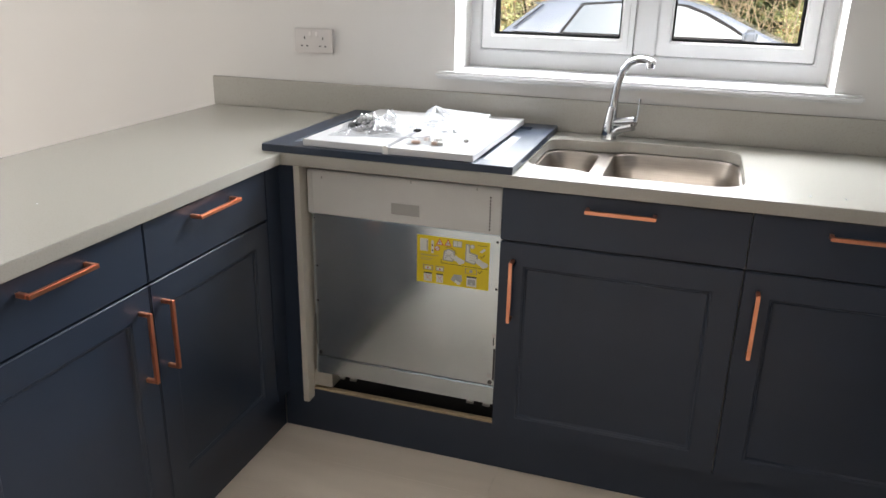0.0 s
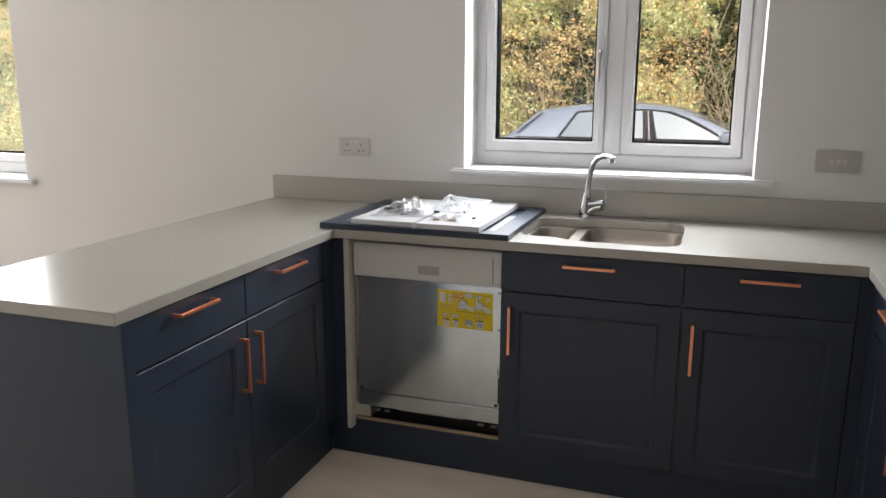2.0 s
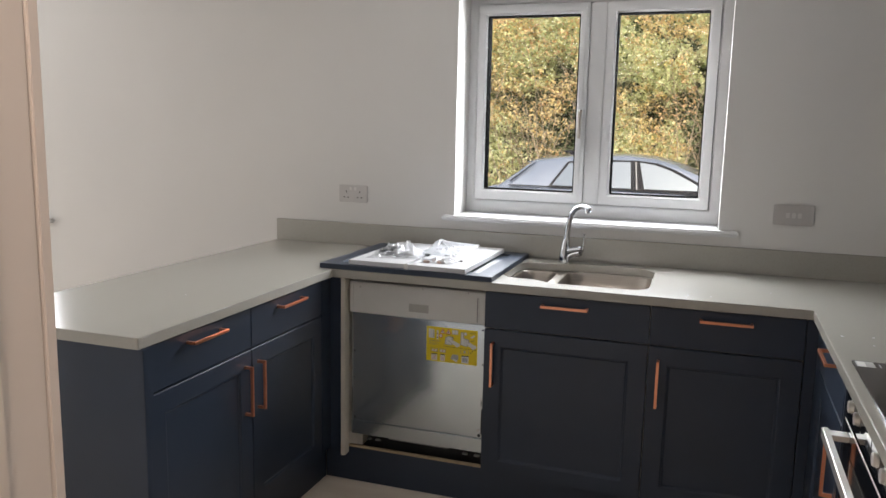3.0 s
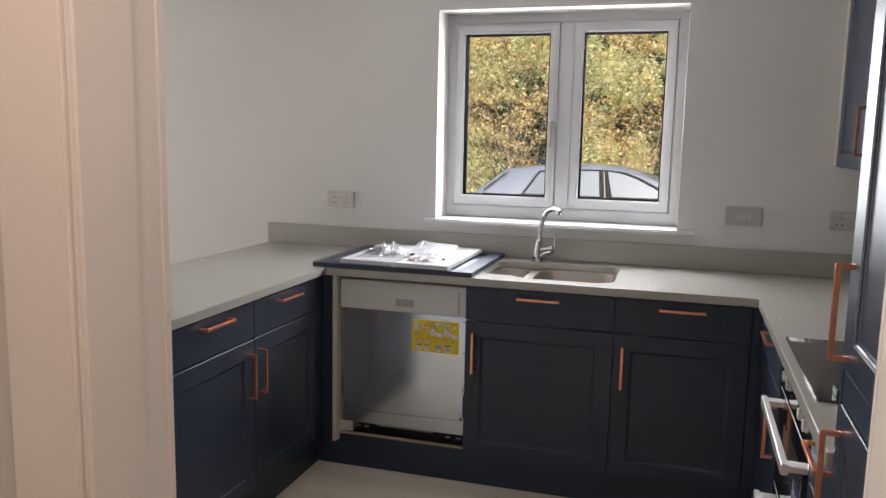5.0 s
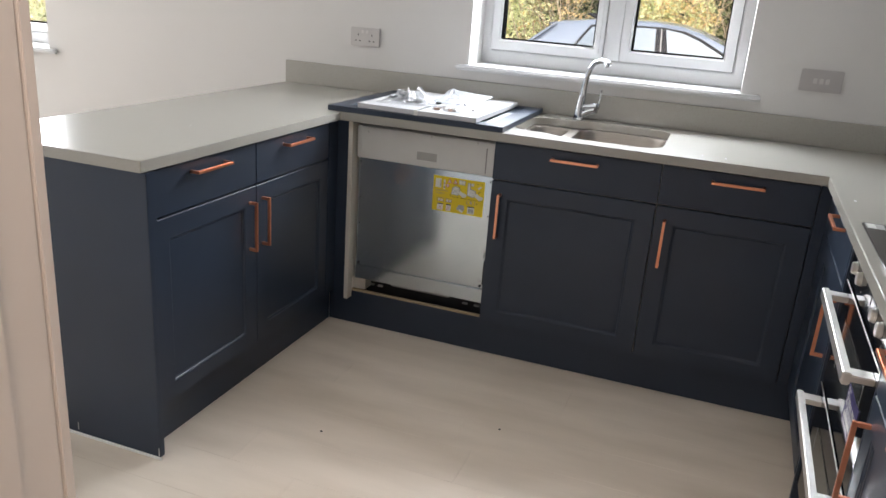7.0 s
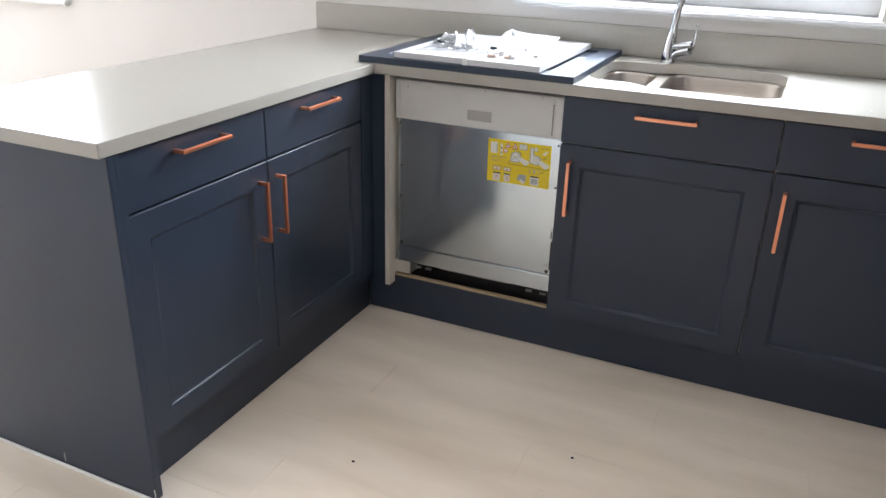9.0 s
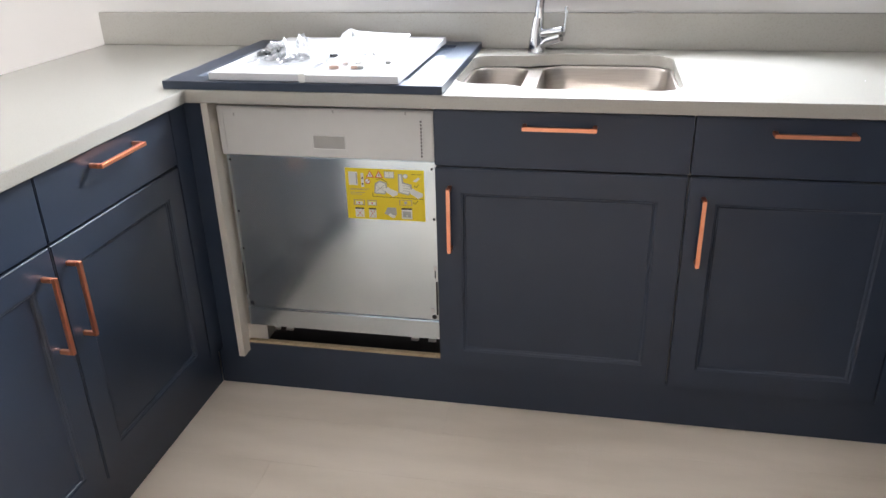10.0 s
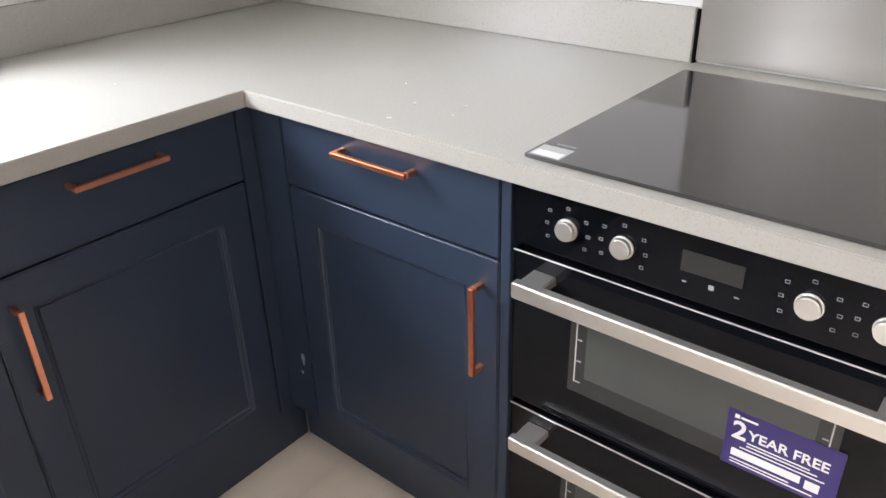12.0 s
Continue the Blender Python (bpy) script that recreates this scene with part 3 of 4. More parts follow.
joint = structure_box("upstand_joint", (2.356, 2.3693, -0.5825, -0.5775, 0.9005, 1.0), GASKET, "dark joint beside the splashback", 0)
joint.matrix_world = SKEW

# one and a half bowl sink
sink = thing("sink", pose(0, 0, 0), "stainless steel one-and-a-half bowl undermount sink", "sink")
BOWLS = ((0.656, 0.808, 0.142, 0.506, 0.055), (0.846, 1.197, 0.097, 0.540, 0.072))
bm = bmesh.new()
fl = sheet(bm, [sink_outline(0.014)] + [rrect(*b) for b in BOWLS], 0.8665)
ext = bmesh.ops.extrude_face_region(bm, geom=fl)["geom"]
bmesh.ops.translate(bm, verts=[v for v in ext if isinstance(v, bmesh.types.BMVert)], vec=(0, 0, -0.0012))
part("flange", bm, STEEL, sink)
for b in BOWLS:
    bm = bmesh.new()
    prev = None
    x0, x1, y0, y1, r = b
    for inset, z in ((0, 0.866), (0.004, 0.861), (0.010, 0.78), (0.016, 0.705), (0.026, 0.688), (0.045, 0.678), (0.065, 0.676)):
        lp = [bm.verts.new((x, y, z)) for x, y in rrect(x0 + inset, x1 - inset, y0 + inset, y1 - inset, max(0.006, r - inset * 0.6), 8)]
        if prev:
            for k in range(len(lp)):
                bm.faces.new((prev[k], prev[(k + 1) % len(lp)], lp[(k + 1) % len(lp)], lp[k]))
        prev = lp
    bm.faces.new(prev)
    bw = part("bowl", bm, STEEL, sink)
    cx, cy = (x0 + x1) / 2, (y0 + y1) / 2
    bm = bmesh.new()
    cyl(bm, (cx, cy, 0.6762), (cx, cy, 0.680), 0.010 + 0.028 * (x1 - x0 > 0.2), 0.008 + 0.026 * (x1 - x0 > 0.2), 28)
    cyl(bm, (cx, cy, 0.680), (cx, cy, 0.684), 0.007 + 0.009 * (x1 - x0 > 0.2), 0.006 + 0.006 * (x1 - x0 > 0.2), 20)
    part("waste", bm, CHROME, bw, "chrome basket waste")

# tap
tap = thing("tap", pose(0.819, 0.566, 0.900), "chrome single-lever kitchen tap with swan-neck spout", "tap")
bm = bmesh.new()
tube(bm, [(0, 0, 0.0), (0, 0, 0.004), (0, 0, 0.03), (0.001, 0, 0.055), (0.004, 0, 0.085), (0.006, -0.001, 0.10)], [0.024, 0.024, 0.0215, 0.019, 0.0165, 0.015], 24)
part("body", bm, CHROME, tap)
bm = bmesh.new()
arc = [(0.006, -0.001, 0.098), (0.008, -0.004, 0.13), (0.014, -0.012, 0.17), (0.028, -0.03, 0.212), (0.050, -0.058, 0.240), (0.078, -0.092, 0.252), (0.102, -0.122, 0.252), (0.116, -0.14, 0.246)]
tube(bm, arc, [0.0135, 0.0125, 0.0115, 0.0108, 0.0105, 0.0105, 0.0105, 0.0112], 20)
sp = part("spout", bm, CHROME, tap)
bm = bmesh.new()
cyl(bm, (0.108, -0.131, 0.248), (0.111, -0.135, 0.232), 0.0125, 0.0115, 20)
part("aerator", bm, CHROME, sp)
bm = bmesh.new()
tube(bm, [(0.012, -0.004, 0.018), (0.03, -0.012, 0.034), (0.05, -0.02, 0.042), (0.072, -0.03, 0.05)], [0.012, 0.013, 0.014, 0.0135], 20)
tube(bm, [(0.012, -0.002, 0.052), (0.04, -0.014, 0.058), (0.078, -0.03, 0.066)], [0.012, 0.0145, 0.0145], 20)
lv = part("valve_arm", bm, CHROME, tap)
bm = bmesh.new()
tube(bm, [(0.080, -0.031, 0.064), (0.083, -0.032, 0.085), (0.085, -0.033, 0.128)], [0.0045, 0.0032, 0.003], 12)
cyl(bm, (0.085, -0.033, 0.126), (0.085, -0.033, 0.133), 0.0042, 0.0042, 12)
part("lever", bm, CHROME, lv)

# ---- dishwasher in its niche ----
gab = bx("niche_gable", (0.0260, 0.0440, 0.0215, 0.58, 0.12, 0.8655), CARCASS, None, 0.0008)
tagged(gab, "cream melamine side panel beside the dishwasher", "side panel")
# added black sheet: the niche's deep shadow given as colour
structure_box("niche_shadow_sheet", (0.0445, 0.6215, 0.585, 0.593, 0.0, 0.8655), BLACK, "black sheet standing in for the shadow deep in the appliance niche", 0)
pb = bx("plinth_top_edge", (0.0270, 0.6215, 0.0595, 0.0765, 0.1458, 0.1530), CHIP, None, 0.0006)
tagged(pb, "raw chipboard top edge of the cut plinth", "plinth")
dw = thing("dishwasher", pose(0, 0, 0), "integrated dishwasher with bare galvanised door and no front panel", "dishwasher")
bx("tub", (0.052, 0.612, 0.075, 0.57, 0.20, 0.850), GREYPL, dw, 0.002)
bm = bmesh.new()
box(bm, 0.050, 0.617, 0.054, 0.075, 0.7215, 0.8485)
soft(bm, 0.003)
cp = part("control_panel", bm, APPL, dw, "cream plastic control panel")
bm = bmesh.new()
ring(bm, (0.300, 0.392, 0.742, 0.782), (0.305, 0.387, 0.746, 0.778), 0.0525, 0.0545, 0.001)
part("grip_recess", bm, APPL, cp)
bx("recess_back", (0.305, 0.387, 0.0535, 0.0542, 0.746, 0.778), GREYPL, cp, 0)
bx("edge_step", (0.052, 0.068, 0.051, 0.054, 0.724, 0.846), APPL, cp, 0.0012)
bx("edge_step", (0.598, 0.615, 0.051, 0.054, 0.724, 0.846), APPL, cp, 0.0012)
for k in range(11):
    bx("slot", (0.5825, 0.5865, 0.0532, 0.0542, 0.732 + 0.0088 * k, 0.737 + 0.0088 * k), BLACK, cp, 0)
bx("scale_strip", (0.588, 0.592, 0.0525, 0.0541, 0.729, 0.832), APPL, cp, 0.0006)
for x, z in ((0.094, 0.825), (0.36, 0.838), (0.545, 0.838)):
    bx("mark", (x, x + 0.004, 0.0534, 0.0541, z, z + 0.007), GREYPL, cp, 0)
bm = bmesh.new()
box(bm, 0.056, 0.617, 0.0600, 0.075, 0.268, 0.7195)
soft(bm, 0.002)
gd = part("door_sheet", bm, GALV, dw, "bare galvanised steel door sheet")
bm = bmesh.new()
box(bm, 0.056, 0.617, 0.0560, 0.075, 0.2085, 0.2665)
soft(bm, 0.003)
lip = part("lower_lip", bm, GALV, dw)
for x, z in ((0.066, 0.706), (0.607, 0.700), (0.070, 0.56), (0.609, 0.565), (0.068, 0.45)):
    bm = bmesh.new()
    cyl(bm, (x, 0.0594, z), (x, 0.0602, z), 0.0035, n=12)
    part("fixing_hole", bm, BLACK, gd)
for x0, x1, z0, z1 in ((0.0575, 0.0605, 0.305, 0.405), (0.6085, 0.6135, 0.285, 0.385), (0.6065, 0.6095, 0.395, 0.425)):
    bx("slot", (x0, x1, 0.0592, 0.0602, z0, z1), BLACK, gd, 0.0002)
for x, z in ((0.068, 0.300), (0.598, 0.298), (0.608, 0.425)):
    bm = bmesh.new()
    cyl(bm, (x, 0.0590, z), (x, 0.0603, z), 0.006, n=16)
    part("screw", bm, CHROME, gd)
for x, z in ((0.072, 0.279), (0.602, 0.278)):
    bm = bmesh.new()
    cyl(bm, (x, 0.0585, z), (x, 0.0603, z), 0.0062, n=16)
    part("bolt", bm, BLACK, gd)
bm = bmesh.new()
box(bm, 0.056, 0.612, 0.12, 0.55, 0.02, 0.199)
soft(bm, 0.003)
bs = part("base", bm, BLACK, dw, "black plastic base behind the plinth gap")
bx("rail", (0.20, 0.46, 0.113, 0.1195, 0.178, 0.182), GREYPL, bs, 0.0005)
for x in (0.10, 0.14, 0.52, 0.57):
    bx("clip", (x, x + 0.022, 0.110, 0.1195, 0.165, 0.172), GREYPL, bs, 0.001)
bx("drip_foil", (0.0445, 0.105, 0.062, 0.118, 0.160, 0.2075), SILVER, dw, 0.001, "crumpled silver foil strip")
# yellow instruction label
LX, LZ, LW, LH = 0.3795, 0.5575, 0.207, 0.138
lab = bx("instruction_label", (LX, LX + LW, 0.0590, 0.0599, LZ, LZ + LH), YELLOW, dw, 0, "yellow instruction label with small pictograms")


def pict(points, mat, layer):
    """A printed shape on the label, from corner points in shares of its width and height."""
    bm = bmesh.new()
    y = 0.0590 - 0.00012 * layer
    front = [bm.verts.new((LX + u * LW, y - 0.0001, LZ + v * LH)) for u, v in points]
    back = [bm.verts.new((LX + u * LW, y, LZ + v * LH)) for u, v in points]
    bm.faces.new(front)
    for k in range(len(points)):
        bm.faces.new((front[k], back[k], back[(k + 1) % len(points)], front[(k + 1) % len(points)]))
    return part("pictogram", bm, mat, lab)


def oblong(u0, u1, v0, v1, mat, layer=1):
    return pict(((u0, v0), (u1, v0), (u1, v1), (u0, v1)), mat, layer)


def stroke(u0, v0, u1, v1, w, mat, layer=3):
    dx, dz = (u1 - u0) * LW, (v1 - v0) * LH
    d = math.hypot(dx, dz)
    nu, nv = -dz / d * w / LW, dx / d * w / LH
    return pict(((u0 - nu, v0 - nv), (u1 - nu, v1 - nv), (u1 + nu, v1 + nv), (u0 + nu, v0 + nv)), mat, layer)


def disc(u, v, r, mat, layer, n=14):
    return pict([(u + r / LW * math.cos(2 * math.pi * k / n), v + r / LH * math.sin(2 * math.pi * k / n)) for k in range(n)], mat, layer)


def hand_shape(u, v, s):
    """A plain pale mitten shape reaching down from the upper side."""
    outline = ((0.0, 0.75), (0.25, 1.0), (0.5, 0.80), (1.0, 0.55), (0.95, 0.25), (0.60, 0.05), (0.35, 0.30), (0.12, 0.45))
    return pict([(u + a * s, v + b * s * 1.2) for a, b in outline], LABELW, 3)


oblong(0.04, 0.155, 0.67, 0.93, LABELW)
oblong(0.135, 0.150, 0.70, 0.90, LABELG, 2)
oblong(0.200, 0.235, 0.64, 0.91, LABELW)
for v in (0.70, 0.81):
    disc(0.218, v, 0.0024, LABELK, 2)
disc(0.282, 0.755, 0.0076, LABELR, 2)
disc(0.282, 0.755, 0.0058, LABELW, 3)
stroke(0.255, 0.72, 0.309, 0.79, 0.0007, LABELR, 4)
for u in (0.318, 0.432):
    pict(((u - 0.052, 0.83), (u + 0.052, 0.83), (u, 0.975)), LABELR, 1)
    pict(((u - 0.034, 0.846), (u + 0.034, 0.846), (u, 0.945)), LABELW, 2)
    oblong(u - 0.005, u + 0.005, 0.865, 0.905, LABELK, 3)
oblong(0.500, 0.625, 0.83, 0.96, LABELG)
oblong(0.508, 0.560, 0.845, 0.95, LABELW, 2)
oblong(0.566, 0.617, 0.845, 0.95, LABELW, 2)
# two drawings of a machine with reaching hands
pict(((0.36, 0.52), (0.50, 0.51), (0.535, 0.60), (0.525, 0.74), (0.44, 0.78), (0.375, 0.72)), LABELG, 1)
pict(((0.375, 0.54), (0.49, 0.53), (0.515, 0.61), (0.505, 0.72), (0.44, 0.755), (0.39, 0.70)), LABELW, 2)
for a, b, c, d in ((0.385, 0.56, 0.50, 0.70), (0.39, 0.69, 0.50, 0.56), (0.40, 0.63, 0.50, 0.64)):
    stroke(a, b, c, d, 0.0006, LABELG)
hand_shape(0.50, 0.46, 0.165)
for a, b, c, d in ((0.39, 0.80, 0.45, 0.815), (0.45, 0.815, 0.51, 0.775), (0.51, 0.775, 0.55, 0.69)):
    stroke(a, b, c, d, 0.0007, LABELK)
pict(((0.67, 0.55), (0.80, 0.51), (0.85, 0.60), (0.84, 0.72), (0.74, 0.76), (0.73, 0.92), (0.675, 0.92)), LABELG, 1)
pict(((0.685, 0.57), (0.79, 0.53), (0.83, 0.61), (0.82, 0.70), (0.72, 0.74), (0.71, 0.90), (0.69, 0.90)), LABELW, 2)
for v in (0.60, 0.65, 0.70):
    stroke(0.73, v, 0.82, v - 0.015, 0.0006, LABELG)
hand_shape(0.81, 0.44, 0.175)
disc(0.766, 0.88, 0.0066, LABELG, 1)
disc(0.766, 0.88, 0.0050, LABELW, 2)
pict(((0.86, 0.79), (0.93, 0.87), (0.95, 0.84), (0.90, 0.77)), LABELW, 1)
oblong(0.84, 0.97, 0.915, 0.923, LABELK)
for u, v in ((0.895, 0.70), (0.875, 0.375)):
    stroke(u - 0.02, v, u, v - 0.035, 0.0007, LABELK)
    stroke(u, v - 0.035, u + 0.04, v + 0.035, 0.0007, LABELK)
stroke(0.34, 0.462, 0.985, 0.445, 0.0006, LABELK)
stroke(0.34, 0.462, 0.345, 0.54, 0.0006, LABELK)
for v, u1 in ((0.595, 0.30), (0.575, 0.26), (0.52, 0.24), (0.485, 0.20)):
    oblong(0.05, u1, v, v + 0.010, CHIP)
for u0, u1 in ((0.085, 0.23), (0.265, 0.385)):
    oblong(u0, u1, 0.275, 0.385, CHIP)
    oblong(u0 + 0.012, u1 - 0.012, 0.29, 0.37, YELLOW, 2)
    oblong((u0 + u1) / 2 - 0.045, (u0 + u1) / 2 + 0.045, 0.29, 0.35, LABELW, 3)
    disc((u0 + u1) / 2, 0.32, 0.0024, LABELR, 4)
    w = (u1 - u0) * 0.4
    m = (u0 + u1) / 2
    oblong(m - w, m + w, 0.03, 0.225, LABELW)
    oblong(m - w, m + w, 0.195, 0.225, LABELK, 2)
    stroke(m - w * 0.7, 0.05, m + w * 0.7, 0.18, 0.0005, LABELR)
    stroke(m - w * 0.7, 0.18, m + w * 0.7, 0.05, 0.0005, LABELR)
oblong(0.675, 0.84, 0.305, 0.415, CHIP)
oblong(0.685, 0.83, 0.315, 0.405, YELLOW, 2)
disc(0.757, 0.36, 0.0046, LABELG, 3)
pict(((0.48, 0.12), (0.52, 0.25), (0.63, 0.255), (0.64, 0.12), (0.58, 0.06)), LABELG, 1)
hand_shape(0.53, 0.03, 0.09)
oblong(0.70, 0.836, 0.035, 0.255, LABELW)
oblong(0.70, 0.836, 0.222, 0.255, LABELK, 2)
oblong(0.715, 0.82, 0.07, 0.19, LABELG, 2)
disc(0.768, 0.10, 0.0022, LABELW, 3)

# ---- built-under double oven, hob ----
OV = RIGHT(-0.5800)  # local x runs along the front, -y towards the room
oven = thing("oven", OV, "black glass built-under double oven with steel bar handles", "oven")
W = 0.590
bx("carcase", (0.004, W - 0.004, 0.03, 0.55, 0.15, 0.862), BLACK, oven, 0.001)
pan = bx("control_panel", (0, W, 0.004, 0.03, 0.762, 0.864), BLACKGL, oven, 0.0015, "black glass control panel")
for kx in (0.090, 0.176, 0.416, 0.500):
    bm = bmesh.new()
    cyl(bm, (kx, 0.004, 0.808), (kx, -0.0005, 0.808), 0.0172, 0.0168, 32)
    cyl(bm, (kx, -0.0005, 0.808), (kx, -0.0075, 0.808), 0.0152, 0.0146, 32)
    soft(bm, 0.0012)
    part("knob", bm, SILVER, pan, "satin steel rotary knob")
    for dx, dz in ((0.0, 0.032), (-0.029, 0.022), (-0.033, 0.002), (-0.031, -0.019), (0.029, 0.019), (0.033, -0.002), (0.029, -0.022)):
        bm = bmesh.new()
        s = 0.0029
        x, z = kx + dx, 0.808 + dz
        ring(bm, (x - s, x + s, z - s * 0.8, z + s * 0.8), (x - s + 0.0007, x + s - 0.0007, z - s * 0.8 + 0.0007, z + s * 0.8 - 0.0007), 0.0034, 0.004)
        part("symbol", bm, PRINT, pan)
bx("display", (0.258, 0.338, 0.0030, 0.0040, 0.802, 0.832), OVENIN, pan, 0, "grey clock display")
for x, w2 in ((0.262, 0.006), (0.297, 0.007), (0.330, 0.006)):
    bx("button_mark", (x, x + w2, 0.0034, 0.004, 0.786, 0.788 if w2 < 0.007 else 0.793), PRINT, pan, 0)


def oven_door(z0, z1, win, handle_z, sticker):
    d = bx("oven_door", (0.0, W, 0.006, 0.03, z0, z1), BLACKGL, oven, 0.0015)
    bx("top_rail", (0.0, W, 0.0030, 0.006, z1 - 0.0022, z1), SILVER, d, 0.0006, "thin steel top edge")
    bx("oven_window", (0.105, W - 0.105, 0.0050, 0.0060, *win), OVENIN, d, 0, "grey-tinted oven window")
    bx("cavity_pane", (0.133, W - 0.133, 0.0044, 0.0049, win[0] + 0.032, win[1] - 0.004), OVENPANE, d, 0, "paler view into the oven cavity")
    for x in (0.115, W - 0.117):
        bx("rack_wire", (x, x + 0.002, 0.0045, 0.005, win[0] + 0.02, win[1] - 0.006), GREYPL, d, 0)
    for k in range(4):
        zz = win[0] + 0.02 + k * (win[1] - win[0] - 0.03) / 3
        bx("rack_pin", (0.118, 0.126, 0.0044, 0.005, zz, zz + 0.0022), PRINT, d, 0)
        bx("rack_pin", (W - 0.126, W - 0.118, 0.0044, 0.005, zz, zz + 0.0022), PRINT, d, 0)
    bm = bmesh.new()
    box(bm, 0.034, W - 0.034, -0.053, -0.036, handle_z - 0.0135, handle_z + 0.0135)
    soft(bm, 0.0025)
    part("handle", bm, SILVER, d, "straight brushed steel bar handle")
    for x in (0.036, W - 0.036 - 0.040):
        bm = bmesh.new()
        box(bm, x, x + 0.040, -0.038, 0.007, handle_z - 0.006, handle_z + 0.0085)
        soft(bm, 0.002)
        part("bracket", bm, SILVER, d)
    return d


d1 = oven_door(0.468, 0.750, (0.535, 0.680), 0.716, True)
d2 = oven_door(0.150, 0.458, (0.205, 0.385), 0.424, False)
st = bx("sticker", (0.350, 0.496, 0.0040, 0.0050, 0.532, 0.624), PURPLE, oven, 0, "purple guarantee sticker with white lettering")
face = lambda x, z: pose(x, 0.0037, z, 90, 0, 0)
writing("2", 0.040, LABELW, face(0.358, 0.580), st)
writing("YEAR FREE", 0.0215, LABELW, face(0.380, 0.585), st)
for x0, x1, z0, z1 in ((0.359, 0.365, 0.612, 0.618), (0.367, 0.389, 0.613, 0.616), (0.380, 0.46, 0.577, 0.579), (0.380, 0.47, 0.572, 0.574), (0.372, 0.48, 0.566, 0.568), (0.362, 0.452, 0.550, 0.562),
                       (0.458, 0.476, 0.546, 0.560), (0.362, 0.44, 0.543, 0.545), (0.362, 0.47, 0.538, 0.540)):
    bx("print_line", (x0, x1, 0.0036, 0.0040, z0, z1), LABELW, st, 0)

hob = thing("hob", SKEW @ pose(0.0, 0.006, 0), "black ceramic glass hob set on the quartz worktop", "hob")
gls = slab("glass_plate", [rrect(1.758, 2.286, -1.188, -0.600, 0.006, 4)], 0.9005, 0.9058, HOBGL, hob, 0.0012)
bx("hob_label", (1.764, 1.805, -0.655, -0.606, 0.9058, 0.9062), LABELG, gls, 0, "small silver product label")
bx("hob_label_strip", (1.767, 1.785, -0.652, -0.610, 0.9062, 0.9064), LABELW, gls, 0)
# added black block in place of a dark reflection on the glass
bx("reflection_block", (1.80, 1.86, -1.17, -1.12, 0.9058, 0.925), BLACK, hob, 0.002)
bx("hob_print", (1.815, 1.819, -0.650, -0.620, 0.9058, 0.9060), PRINT, gls, 0)

# ---- tall unit and wall units ----
tall = thing("tall_cabinet", SKEW @ pose(1.742, -1.4860, 0, 0, 0, -90), "tall navy shaker cabinet with two doors", "tall cabinet")
TW = 0.60
bm = bmesh.new()
for d in ((0, 0.018, 0.002, 0.60, 0.0, 2.16), (TW - 0.018, TW, 0.002, 0.60, 0.0, 2.16), (0.018, TW - 0.018, 0.02, 0.60, 0.148, 0.166), (0.018, TW - 0.018, 0.02, 0.60, 2.14, 2.16), (0.018, TW - 0.018, 0.59, 0.60, 0.166, 2.14)):
    box(bm, *d)
part("body", bm, NAVY, tall)
bx("mid_rail", (0.018, TW - 0.018, 0.004, 0.022, 1.005, 1.062), NAVY, tall, 0.001)
t1 = shaker("lower_door", 0.021, TW - 0.004, 0.1465, 1.002, tall)
d_handle(t1, (0.052, 0, 0.79), (0.052, 0, 0.96))
t2 = shaker("upper_door", 0.021, TW - 0.004, 1.065, 2.155, tall)
d_handle(t2, (0.052, 0, 1.085), (0.052, 0, 1.255))

WU = lambda y: SKEW @ pose(2.034, y, 0, 0, 0, -90)
for y0, lab_ in ((0.545, "navy shaker wall cabinet beside the window wall"), (-0.010, "navy shaker wall cabinet on the hob wall")):
    wu = thing("wall_cabinet", WU(y0), lab_, "wall cabinet", "navy wall cabinets")
    bm = bmesh.new()
    box(bm, 0.001, 0.548, 0.021, 0.329, 1.380, 2.10)
    part("body", bm, CARCASS, wu)
    wdoor = shaker("door", 0.002, 0.547, 1.375, 2.10, wu)
    if y0 > 0:
        d_handle(wdoor, (0.516, 0, 1.425), (0.516, 0, 1.595))
fs = bx("filler_strip", (2.052, 2.3695, 0.5465, Y1 - 0.001, 1.378, 2.10), CARCASS, None, 0.001)
tagged(fs, "cream filler strip between wall cabinet and wall", "filler strip")


# ---- sockets and switches ----
def plate(name, x, z, w, label, category):
    p = thing(name, pose(x, Y1 - 0.0005, z), label, category, "wall plates")
    bm = bmesh.new()
    box(bm, 0, w, -0.009, 0, 0, 0.083)
    soft(bm, 0.003)
    return p, part("plate", bm, PLATE, p)


def double_socket(x, z):
    p, pl = plate("wall_socket", x, z, 0.147, "satin double wall socket above the worktop", "socket")
    for ox in (0.012, 0.081):
        for dx, dz, sx, sz in ((0.027, 0.050, 0.004, 0.010), (0.016, 0.024, 0.008, 0.0045), (0.036, 0.024, 0.008, 0.0045)):
            bx("pin_hole", (ox + dx - sx / 2, ox + dx + sx / 2, -0.0094, -0.0088, z * 0 + dz - sz / 2, dz + sz / 2), BLACK, pl, 0)
    for ox in (0.056, 0.080):
        bx("rocker", (ox, ox + 0.010, -0.0115, -0.0085, 0.058, 0.072), SOCKETW, pl, 0.001)
    bx("rating_mark", (0.066, 0.080, -0.0093, -0.0088, 0.075, 0.077), GREYPL, pl, 0)


